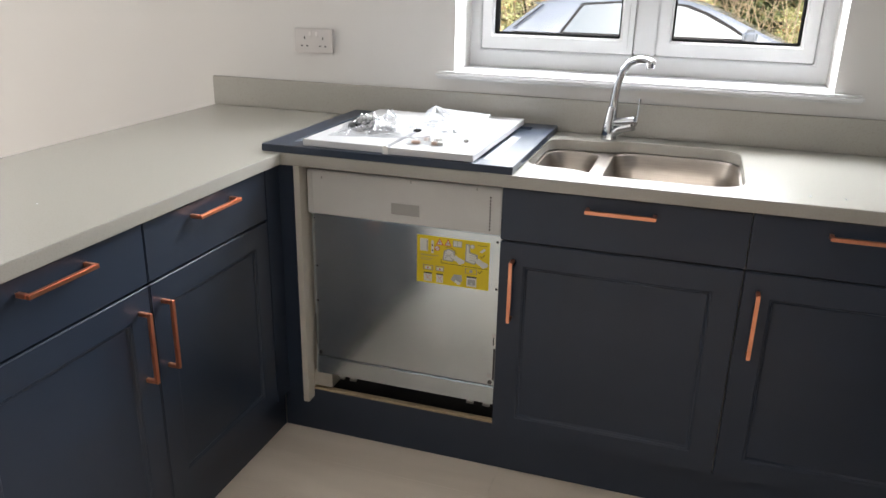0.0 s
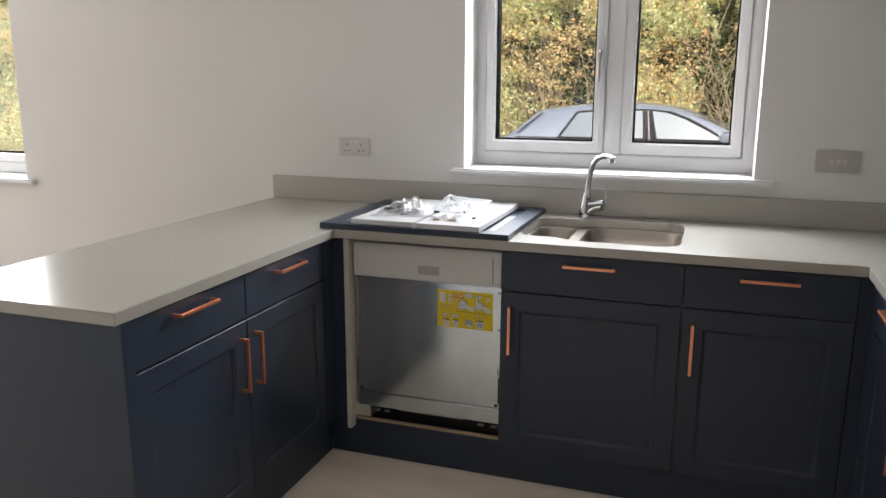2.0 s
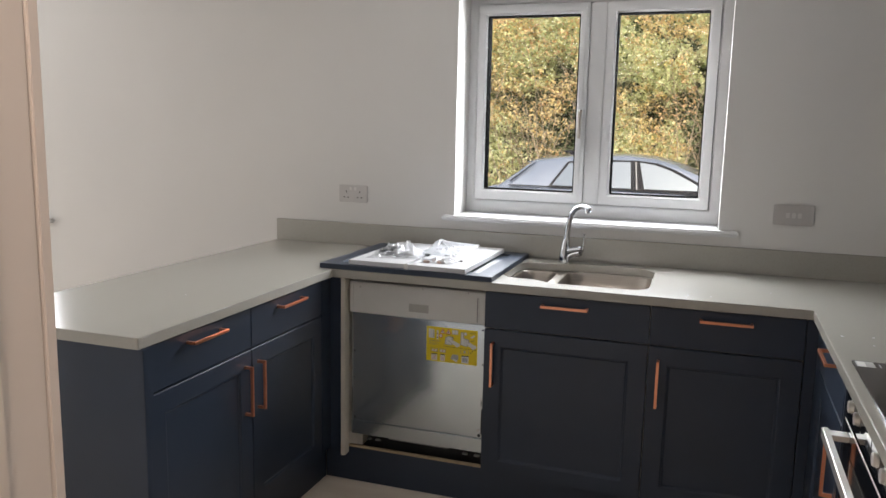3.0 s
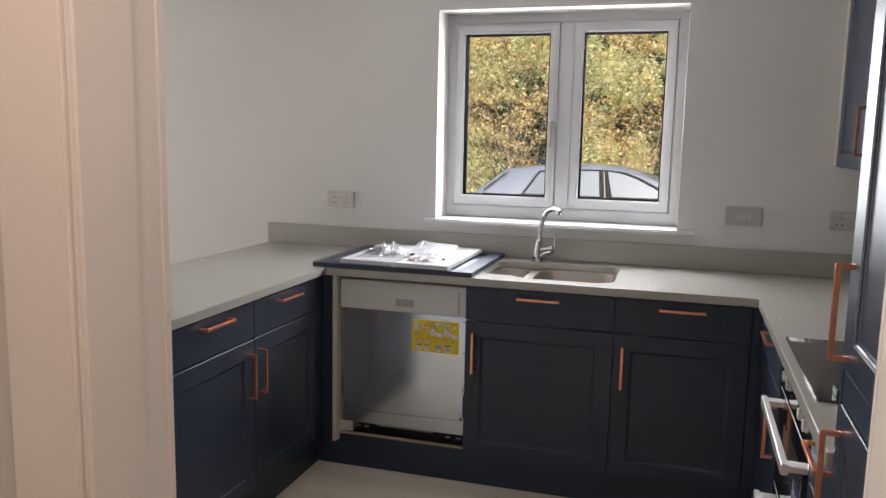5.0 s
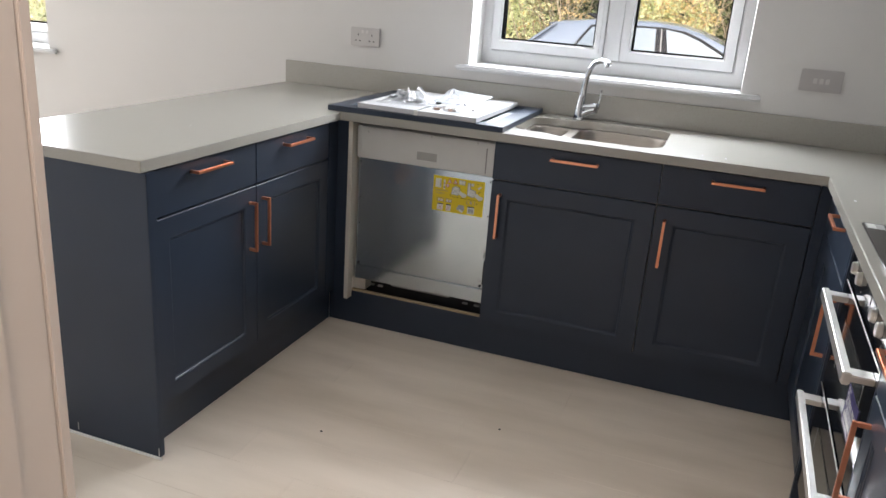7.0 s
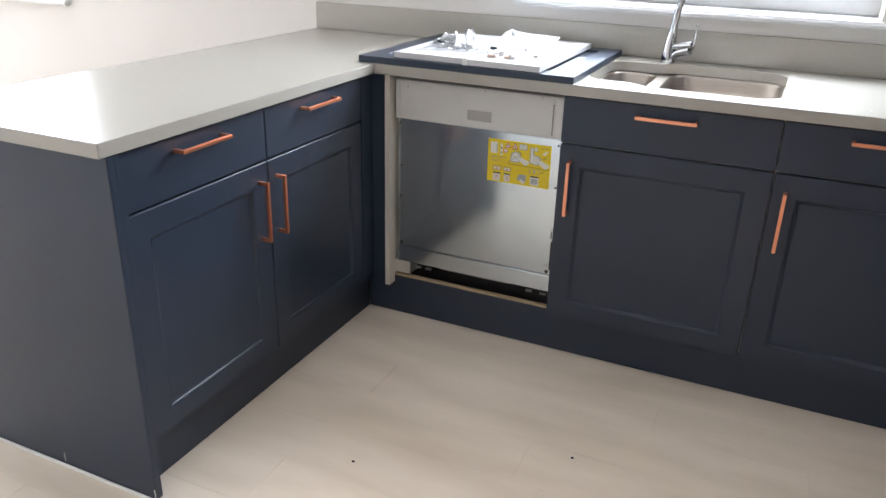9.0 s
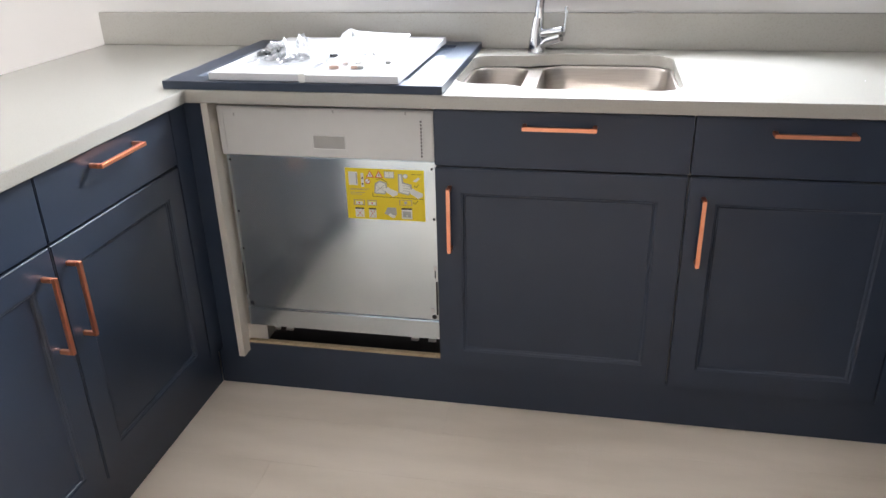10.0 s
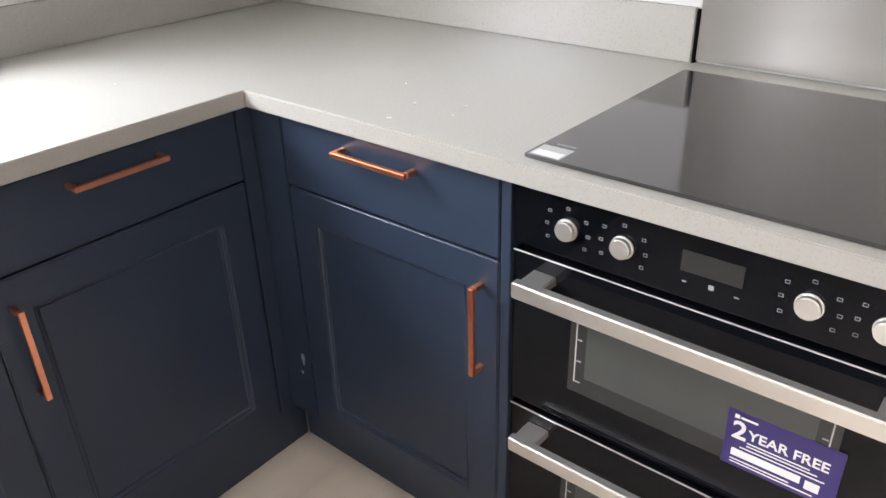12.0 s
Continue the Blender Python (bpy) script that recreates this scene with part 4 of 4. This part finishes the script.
double_socket(-0.288, 1.102)
double_socket(2.057, 1.104)
p, pl = plate("light_switch", 1.637, 1.105, 0.150, "satin three-gang switch plate beside the window", "switch")
for k in range(3):
    bx("rocker", (0.046 + 0.022 * k, 0.060 + 0.022 * k, -0.013, -0.0085, 0.030, 0.050), SOCKETW, pl, 0.0015)

# ---- things lying on the worktop ----
door_m = pose(0.295, 0.315, 0.9002, 0, 0, -0.2)
loose = thing("loose_cabinet_door", door_m, "loose navy shaker cabinet door lying flat on the worktop", "cabinet door")
bm = bmesh.new()
hw, hd = 0.355, 0.308
def flat_rect(a, b, z):
    return [bm.verts.new(p) for p in ((-a, -b, z), (a, -b, z), (a, b, z), (-a, b, z))]
L = [flat_rect(hw, hd, 0.0), flat_rect(hw, hd, 0.020), flat_rect(hw - 0.066, hd - 0.066, 0.020), flat_rect(hw - 0.069, hd - 0.069, 0.0125)]
for a, b in zip(L, L[1:]):
    for k in range(4):
        bm.faces.new((a[k], a[(k + 1) % 4], b[(k + 1) % 4], b[k]))
bm.faces.new(L[-1])
bm.faces.new(L[0][::-1])
soft(bm, 0.0014)
part("door_panel", bm, NAVY, loose)
# sky glare on the recessed panel, painted as a thin pale strip
bx("glare_strip", (0.2525, 0.2835, -0.235, 0.11, 0.0127, 0.0131), PRINT, loose, 0, "pale strip painted as sky glare on the recessed panel")


def board(x0, x1, y0, y1, turn, label):
    b = bx("white_board", (-(x1 - x0) / 2, (x1 - x0) / 2, -(y1 - y0) / 2, (y1 - y0) / 2, 0, 0.018), WHITEB, None, 0.0012)
    b.matrix_world = door_m @ pose((x0 + x1) / 2, (y0 + y1) / 2, 0.0204, 0, 0, turn)
    return tagged(b, label, "board", "white melamine boards")


board(-0.238, 0.001, -0.287, 0.250, 0.0, "white melamine board lying on the loose door")
board(0.018, 0.250, -0.296, 0.278, -0.3, "longer white melamine board lying on the loose door")


def ridge(x, y, z):
    """Sharp folds with flat flanks between them."""
    return 1.0 - min(1.0, 2.2 * abs(noise.noise(Vector((x, y, z)))))


def crumpled(name, m, sx, sy, height, seed, label, peaks, mat, n=44, lift=0.0):
    """A crumpled bag: a thin sheet with sharp folds, leaning peaks and a lifted far edge."""
    rnd = random.Random(seed)
    bm = bmesh.new()
    grid = []
    for i in range(n + 1):
        row = []
        for j in range(n + 1):
            u, v = i / n - 0.5, j / n - 0.5
            edge = min(1.0, 3.2 * max(0.0, 0.5 - max(abs(u), abs(v)) + 0.06 * noise.noise(Vector((u * 9, v * 9, seed + 0.5)))))
            folds = 0.55 * ridge(u * 3.1 + seed, v * 3.1, seed * 0.7) ** 2 + 0.30 * ridge(u * 7 - v * 3, v * 7 + seed, 5.0) ** 2 + 0.15 * ridge(u * 16, v * 16, seed) ** 2
            z = 0.0015 + height * edge * folds + lift * max(0.0, v + 0.25) ** 1.4
            lean_x = lean_y = 0.0
            for pu, pv, ph, pr, lx, ly in peaks:
                ang = math.atan2(v - pv, u - pu)
                d = math.hypot(u - pu, v - pv) / (pr * (0.75 + 0.35 * math.sin(3 * ang + seed) + 0.15 * math.sin(7 * ang)))
                k = max(0.0, 1 - d) ** 1.3
                z += ph * k
                lean_x += lx * k
                lean_y += ly * k
            x = u * sx * (1 + 0.20 * noise.noise(Vector((v * 3, seed, 1.3)))) + lean_x
            y = v * sy * (1 + 0.20 * noise.noise(Vector((u * 3, seed, 4.1)))) + lean_y
            row.append(bm.verts.new((x + rnd.uniform(-1, 1) * 0.0012, y + rnd.uniform(-1, 1) * 0.0012, max(0.001, z + rnd.uniform(-1, 1) * 0.0006))))
        grid.append(row)
    for i in range(n):
        for j in range(n):
            a, b, c, d = grid[i][j], grid[i + 1][j], grid[i + 1][j + 1], grid[i][j + 1]
            if rnd.random() < 0.5:
                bm.faces.new((a, b, c)), bm.faces.new((a, c, d))
            else:
                bm.faces.new((a, b, d)), bm.faces.new((b, c, d))
    e = thing(name, m, label, "plastic bag")
    ob = part("film", bm, mat, e)
    ob.data.polygons.foreach_set("use_smooth", [False] * len(ob.data.polygons))
    return e


bag = crumpled("plastic_bag", door_m @ pose(-0.100, -0.095, 0.0385, 0, 0, 12), 0.230, 0.215, 0.036, 3, "crumpled clear plastic bag of dark metal hinges", ((0.17, 0.10, 0.046, 0.30, -0.012, 0.01), (-0.12, 0.12, 0.022, 0.30, -0.015, 0.0), (0.02, -0.22, 0.012, 0.25, 0.0, -0.008)), BAG)
for x, y, z, rx, rz in ((-0.052, 0.030, 0.010, 12, 25), (-0.012, 0.020, 0.013, -15, 75), (-0.030, -0.030, 0.001, 0, -12), (0.012, -0.045, 0.001, 5, 8), (-0.062, 0.004, 0.004, 20, 60)):
    bm = bmesh.new()
    cyl(bm, (-0.014, 0, 0.001), (-0.014, 0, 0.013), 0.0175, 0.0165, 18)
    box(bm, -0.012, 0.046, -0.009, 0.009, 0.004, 0.018)
    box(bm, 0.020, 0.034, -0.018, 0.018, 0.001, 0.006)
    soft(bm, 0.0015)
    h = part("hinge", bm, DARKST, bag, "dark steel cabinet hinge in the bag")
    h.matrix_local = pose(x, y, z, rx, 0, rz)
bag2 = crumpled("plastic_bag", door_m @ pose(0.060, 0.060, 0.0385, 0, 0, -8), 0.205, 0.215, 0.007, 8, "flat milky plastic bag lifted along its far edge", ((-0.40, 0.42, 0.012, 0.35, 0.0, 0.0), (0.30, -0.42, 0.010, 0.22, 0.0, 0.0)), BAGMILK, lift=0.040)
bag3 = crumpled("plastic_bag", door_m @ pose(0.105, -0.185, 0.0385, 0, 0, 5), 0.150, 0.105, 0.013, 12, "small clear bag of copper screws and fittings", ((-0.15, 0.1, 0.010, 0.3, 0.0, 0.0), (0.25, 0.2, 0.008, 0.25, 0.0, 0.0)), BAG)
for x, y, rz, mt, w in ((-0.040, -0.038, 8, DULLCU, 0.012), (0.012, -0.040, -10, DULLCU, 0.009), (0.026, -0.038, 5, GREYPL, 0.009), (-0.020, 0.0, 60, DULLCU, 0.007), (0.010, 0.012, 40, SILVER, 0.009)):
    bm = bmesh.new()
    box(bm, -w, w, -0.005, 0.005, 0.001, 0.010)
    soft(bm, 0.0018)
    f = part("fitting", bm, mt, bag3)
    f.matrix_local = pose(x, y, 0, 0, 0, rz)
# loose fittings lying on the board
for x, y, w, mt, label in ((0.118, -0.022, 0.010, GREYPL, "small grey plastic fitting on the white board"), (0.186, -0.150, 0.007, GREYPL, "small grey plastic fitting on the white board"), (0.014, -0.068, 0.011, BLACK, "small black plastic clip between the white boards")):
    bm = bmesh.new()
    cyl(bm, (-w, 0, 0.005), (w, 0, 0.005), 0.005, 0.004, 14)
    box(bm, -w * 0.4, w * 0.4, -0.007, 0.007, 0.0, 0.007)
    soft(bm, 0.001)
    f = part("fitting_piece", bm, mt)
    f.matrix_world = door_m @ pose(x, y, 0.0386, 0, 0, 20)
    tagged(f, label, "fitting")
bm = bmesh.new()
box(bm, -0.008, 0.008, -0.0005, 0.0005, -0.022, 0.004)
tape = part("tape_tab", bm, LABELW)
tape.matrix_world = door_m @ pose(0.0095, -0.2975, 0.0372)
tagged(tape, "strip of clear tape hanging between the white boards", "tape")

# flecks of debris on the worktop and floor
rnd = random.Random(5)
for x, y, big in ((1.767, -0.325, 2.6), (1.849, -0.310, 1.8), (1.884, -0.391, 2.0), (1.834, -0.404, 1.3), (1.417, 0.083, 1.6), (1.341, 0.081, 1.5), (1.93, -0.22, 1.2), (1.62, 0.24, 1.3), (-0.22, -0.62, 1.2)):
    s = 0.0013 * big
    f = bx("debris_fleck", (-s, s, -s * 0.5, s * 0.5, 0, 0.0012), WHITEB, None, 0)
    f.matrix_world = pose(x, y, 0.9001, 0, 0, rnd.uniform(0, 180))
    tagged(f, "tiny white fleck of debris on the worktop", "debris", "worktop flecks")
for x, y, z, w, h in ((1.7568, -0.036, 0.30, 0.010, 0.040), (1.7568, -0.028, 0.262, 0.007, 0.014)):
    bm = bmesh.new()
    ring_ = [bm.verts.new((x, y + w * 0.5 * math.cos(a) * (1 + 0.35 * math.sin(3 * a)), z + h * 0.5 * math.sin(a) * (1 + 0.25 * math.cos(2 * a)))) for a in [k * math.pi / 9 for k in range(18)]]
    bm.faces.new(ring_)
    sc = part("paint_scuff", bm, LABELG)
    tagged(sc, "pale scuff on the navy corner post", "scuff")
for x, y in ((0.868, -0.475), (1.42, -0.9), (0.35, -0.75)):
    f = bx("debris_fleck", (-0.004, 0.004, -0.003, 0.003, 0, 0.003), BLACK, None, 0.0008)
    f.matrix_world = pose(x, y, 0.0002, 0, 0, 30)
    tagged(f, "tiny dark fleck of debris on the floor", "debris", "floor flecks")

# ---- outside ----
GZ = -0.22
ground = bx("ground", (-400, 400, -400, 800, GZ - 0.2, GZ), GRASS, None, 0)
structure(ground, "rough grass verge and bare soil outside the house")
drive = bx("road", (-30, 30, Y1 + 0.306, 5.9, GZ, GZ + 0.012), DRIVE, None, 0)
structure(drive, "grey gravel drive along the house")
structure(bx("outer_wall", (X0 - 0.1, X1 + 0.1, Y1 + 0.3005, Y1 + 0.305, GZ, 0.4), BRICK, None, 0), "brown outer wall footing")


def car(m):
    """A hatchback: local x towards its nose, -y the side that faces the house."""
    c = thing("car", m, "silver-blue hatchback parked on the drive outside the window", "car")
    bm = bmesh.new()
    stations = ((-1.90, 0.60, 0.55, 0.86), (-1.82, 0.76, 0.40, 1.02), (-1.50, 0.85, 0.28, 1.10), (-0.6, 0.87, 0.22, 1.11), (0.4, 0.87, 0.22, 1.10), (0.95, 0.86, 0.24, 1.05), (1.45, 0.83, 0.30, 0.95), (1.85, 0.72, 0.36, 0.80), (1.98, 0.55, 0.46, 0.66))
    prev = None
    for x, w, lo, hi in stations:
        lp = [bm.verts.new((x, y, z)) for y, z in ((-w * 0.92, lo), (-w, lo + (hi - lo) * 0.45), (-w * 0.975, hi - 0.09), (-w * 0.90, hi), (w * 0.90, hi), (w * 0.975, hi - 0.09), (w, lo + (hi - lo) * 0.45), (w * 0.92, lo))]
        if prev:
            for k in range(8):
                bm.faces.new((prev[k], prev[(k + 1) % 8], lp[(k + 1) % 8], lp[k]))
        else:
            bm.faces.new(lp)
        prev = lp
    bm.faces.new(prev[::-1])
    soft(bm, 0.025, 3, 20)
    part("body", bm, CARPAINT, c)
    # cabin shell: x, height of the outline
    def side(z):
        return 0.795 - 0.20 * max(0.0, z - 1.08) / 0.36
    bm = bmesh.new()
    prev = None
    for x, z in ((-1.52, 1.06), (-1.44, 1.12), (-1.12, 1.372), (-0.70, 1.424), (-0.16, 1.438), (0.12, 1.415), (0.30, 1.370), (0.52, 1.285), (0.73, 1.190), (0.90, 1.115), (1.05, 1.05)):
        w, wb = side(z), side(1.05)
        lp = [bm.verts.new(p) for p in ((x, -wb, 1.04), (x, -w - 0.004, z - 0.03), (x, -w + 0.03, z), (x, 0, z + 0.018), (x, w - 0.03, z), (x, w + 0.004, z - 0.03), (x, wb, 1.04))]
        if prev:
            for k in range(6):
                bm.faces.new((prev[k], prev[k + 1], lp[k + 1], lp[k]))
        prev = lp
    part("cabin", bm, CARPAINT, c)
    for s in (-1, 1):
        def panel(name, outline, out, mat, label=""):
            b = bmesh.new()
            v0 = [b.verts.new((x, s * (side(z) + 0.006), z)) for x, z in outline]
            v1 = [b.verts.new((x, s * (side(z) + 0.006 + out), z)) for x, z in outline]
            b.faces.new(v1)
            b.faces.new(v0[::-1])
            for k in range(len(v0)):
                b.faces.new((v0[k], v0[(k + 1) % len(v0)], v1[(k + 1) % len(v0)], v1[k]))
            return part(name, b, mat, c, label)
        panel("window_surround", [(-0.93, 1.105), (-0.755, 1.372), (-0.40, 1.398), (-0.05, 1.400), (0.16, 1.380), (0.33, 1.320), (0.52, 1.225), (0.72, 1.105)], 0.006, CARTRIM)
        panel("rear_window", [(-0.885, 1.125), (-0.735, 1.352), (-0.42, 1.378), (-0.115, 1.382), (-0.085, 1.125)], 0.010, CARGL, "car window mirroring the pale sky")
        panel("front_window", [(0.045, 1.125), (-0.02, 1.382), (0.13, 1.362), (0.29, 1.308), (0.48, 1.215), (0.645, 1.125)], 0.010, CARGL, "car window mirroring the pale sky")
        panel("door_pillar", [(-0.088, 1.115), (-0.118, 1.384), (-0.020, 1.385), (0.048, 1.115)], 0.009, CARTRIM)
        panel("pillar_seam", [(-0.030, 1.115), (-0.066, 1.384), (-0.058, 1.385), (-0.020, 1.115)], 0.012, GREYPL)
        panel("hatch_seam", [(-1.345, 1.150), (-1.105, 1.352), (-1.090, 1.352), (-1.325, 1.150)], 0.008, CARTRIM)
        panel("waist_trim", [(-1.36, 1.105), (-1.345, 1.118), (0.74, 1.108), (0.78, 1.096)], 0.007, CARTRIM)
        for x in (-1.20, 1.20):
            bm = bmesh.new()
            cyl(bm, (x, s * 0.68, 0.30), (x, s * 0.87, 0.30), 0.30, 0.30, 32)
            soft(bm, 0.03)
            wh = part("wheel", bm, TYRE, c)
            bm = bmesh.new()
            cyl(bm, (x, s * 0.78, 0.30), (x, s * 0.878, 0.30), 0.20, 0.19, 24)
            part("rim", bm, SILVER, wh)
        bm = bmesh.new()
        box(bm, 0.60, 0.72, s * 0.93 - 0.09, s * 0.93 + 0.09, 1.10, 1.21)
        soft(bm, 0.03, 3)
        part("mirror", bm, CARPAINT, c)
    bm = bmesh.new()
    v = [(-1.02, 1.392), (-1.19, 1.358), (-1.20, 1.345), (-1.04, 1.352)]
    lo = [bm.verts.new((x, -0.58, z)) for x, z in v]
    hi = [bm.verts.new((x, 0.58, z)) for x, z in v]
    bm.faces.new(lo), bm.faces.new(hi[::-1])
    for k in range(4):
        bm.faces.new((lo[k], lo[(k + 1) % 4], hi[(k + 1) % 4], hi[k]))
    part("spoiler", bm, CARPAINT, c)
    bm = bmesh.new()
    tube(bm, [(-0.78, 0, 1.435), (-0.84, 0, 1.452), (-0.92, 0, 1.462)], [0.03, 0.024, 0.006], 10)
    part("aerial_fin", bm, CARTRIM, c)
    return c


car(pose(0.75, 6.02, GZ, 0, 0, 0))


def foliage(name, mat, count, seed, xr, y0, y1, zr, size, label, lo_bias=1.0, keep=0.0, off=0.0):
    """Thousands of small bent leaves in uneven clumps along the lane."""
    g = np.random.RandomState(seed)
    x = g.uniform(*xr, count * 3)
    z = zr[0] + (zr[1] - zr[0]) * g.uniform(0, 1, count * 3) ** lo_bias
    d = np.array([noise.noise(Vector((a * 0.9 + off, b * 0.9, seed))) + 0.6 * noise.noise(Vector((a * 2.6, b * 2.6 + off, seed + 9)))
                  + 0.55 * noise.noise(Vector((a * 7.5 + off, b * 7.5, seed + 17))) for a, b in zip(x, z)])
    ok = np.flatnonzero(d > keep)[:count]
    x, z, d = x[ok], z[ok], d[ok]
    n = len(x)
    y = y0 + (y1 - y0) * g.uniform(0, 1, n) - 0.6 * np.clip(d, 0, 0.7)
    s = size * g.uniform(0.55, 1.35, n)
    a = g.normal(size=(n, 3))
    a[:, 2] *= 0.7
    a /= np.linalg.norm(a, axis=1)[:, None]
    b = np.cross(a, g.normal(size=(n, 3)))
    b /= np.linalg.norm(b, axis=1)[:, None]
    nrm = np.cross(a, b)
    c = np.stack([x, y, z], 1)
    s = s[:, None]
    verts = np.stack([c - a * s, c + b * s * 0.55 + nrm * s * 0.15, c + a * s, c - b * s * 0.55 + nrm * s * 0.15], 1).reshape(-1, 3)
    idx = np.arange(n)[:, None] * 4
    faces = np.concatenate([np.concatenate([idx, idx + 1, idx + 2], 1), np.concatenate([idx, idx + 2, idx + 3], 1)])
    me = bpy.data.meshes.new(name)
    me.from_pydata(verts.tolist(), [], faces.tolist())
    me.materials.append(mat)
    return tagged(new(name, me), label, "hedge", kind="stuff")


XR = (-14.0, 7.0)
# dense where the windows look, looser in between
for seed, xr, k, size, zr in ((1, (-2.6, 3.1), 1.0, 0.025, (GZ, 3.7)), (20, (-13.2, -8.2), 0.6, 0.030, (GZ, 4.2)), (40, (-8.2, -2.6), 0.10, 0.09, (GZ, 5.2)), (60, (3.1, 7.0), 0.08, 0.09, (GZ, 5.2))):
    foliage("hedge_leaves", LEAF_SHADED, int(42000 * k), seed, xr, 8.5, 9.3, zr, size * 1.15, "inner leaves of a tall hedge, coloured dark green for shade", 1.0, -0.30)
    foliage("hedge_leaves", LEAF_LIME, int(95000 * k), seed + 1, xr, 7.6, 9.0, zr, size, "yellow-green leaves of a tall autumn hedge", 0.95, -0.08, 4.0)
    foliage("hedge_leaves", LEAF_GOLD, int(30000 * k), seed + 2, xr, 7.5, 8.8, zr, size * 0.95, "golden autumn leaves of a tall hedge", 0.75, 0.12, 11.0)
    foliage("hedge_leaves", LEAF_RUST, int(9000 * k), seed + 3, xr, 7.4, 8.6, zr, size * 0.9, "rust-orange autumn leaves of a tall hedge", 0.6, 0.30, 23.0)
bm = bmesh.new()
rnd = random.Random(21)
for k in range(380):
    x, y = (rnd.uniform(-2.6, 3.1) if k < 220 else rnd.uniform(*XR)), rnd.uniform(7.15, 8.5)
    h, lean = rnd.uniform(1.2, 3.6), rnd.choice((-1, 1)) * rnd.uniform(0.2, 1.5)
    r = rnd.uniform(0.25, 0.8)
    tube(bm, [(x, y, GZ), (x + lean * 0.1, y + rnd.uniform(-0.1, 0.1), GZ + h * 0.3), (x + lean * 0.35, y + rnd.uniform(-0.15, 0.15), GZ + h * 0.6), (x + lean * 0.8, y + rnd.uniform(-0.2, 0.2), GZ + h * 0.85), (x + lean * 1.5, y + rnd.uniform(-0.2, 0.2), GZ + h)],
         [0.013 * r, 0.010 * r, 0.007 * r, 0.005 * r, 0.002 * r], 5)
stems = part("hedge_stems", bm, BARK)
tagged(stems, "thin tan stems rising through the hedge", "hedge", kind="stuff")
# dark sheet behind the leaves; its colour stands in for shade between clumps
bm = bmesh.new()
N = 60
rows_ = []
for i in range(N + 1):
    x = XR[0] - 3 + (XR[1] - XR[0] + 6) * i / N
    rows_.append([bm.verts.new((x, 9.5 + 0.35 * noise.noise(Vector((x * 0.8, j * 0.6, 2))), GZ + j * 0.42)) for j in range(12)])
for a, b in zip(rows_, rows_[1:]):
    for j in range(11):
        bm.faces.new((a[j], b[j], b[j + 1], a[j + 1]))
core = part("hedge_shade_sheet", bm, material("hedge_shade", (0.05, 0.07, 0.03), 0.95, color2=(0.09, 0.10, 0.045), scale=5, bump=0.8, bump_scale=14))
tagged(core, "dark sheet standing in for the shade inside the tall hedge", "hedge", kind="stuff")

# ---- floor planks, last ----
floor = structure_box("floor", (X0, X1 + 0.05, Y0 - 0.13, Y1 + 0.01, -0.12, -0.0035), SUBFLOOR, "pale greige wood-effect vinyl plank floor", 0)
hall_floor = structure_box("hall_floor", (HX0, HX1, HY0, Y0 - 0.1305, -0.12, -0.0035), SUBFLOOR, "pale greige wood-effect vinyl plank floor of the hall", 0)
PL, PW = 1.22, 0.184
bm = bmesh.new()
box(bm, 0.0002, PL - 0.0002, 0.0002, PW - 0.0002, -0.003, 0.0)
soft(bm, 0.0003, 1)
plank_mesh = mesh_of("plank", bm, PLANK, False)
rnd = random.Random(9)


def lay(under, xa, xb, ya, yb):
    y = ya
    while y < yb - 0.01:
        x = xa - rnd.uniform(0, PL)
        while x < xb - 0.01:
            a, b, c = max(x, xa), min(x + PL, xb), min(y + PW, yb)
            if b - a > 0.02:
                ob = new("plank", plank_mesh)
                ob.parent = under
                ob.matrix_local = pose(a, y, 0) @ Matrix.Diagonal(((b - a) / PL, (c - y) / PW, 1, 1))
            x += PL
        y += PW


lay(floor, X0, X1 + 0.04, Y0 - 0.13, Y1)
lay(hall_floor, HX0, HX1, HY0, Y0 - 0.1305)
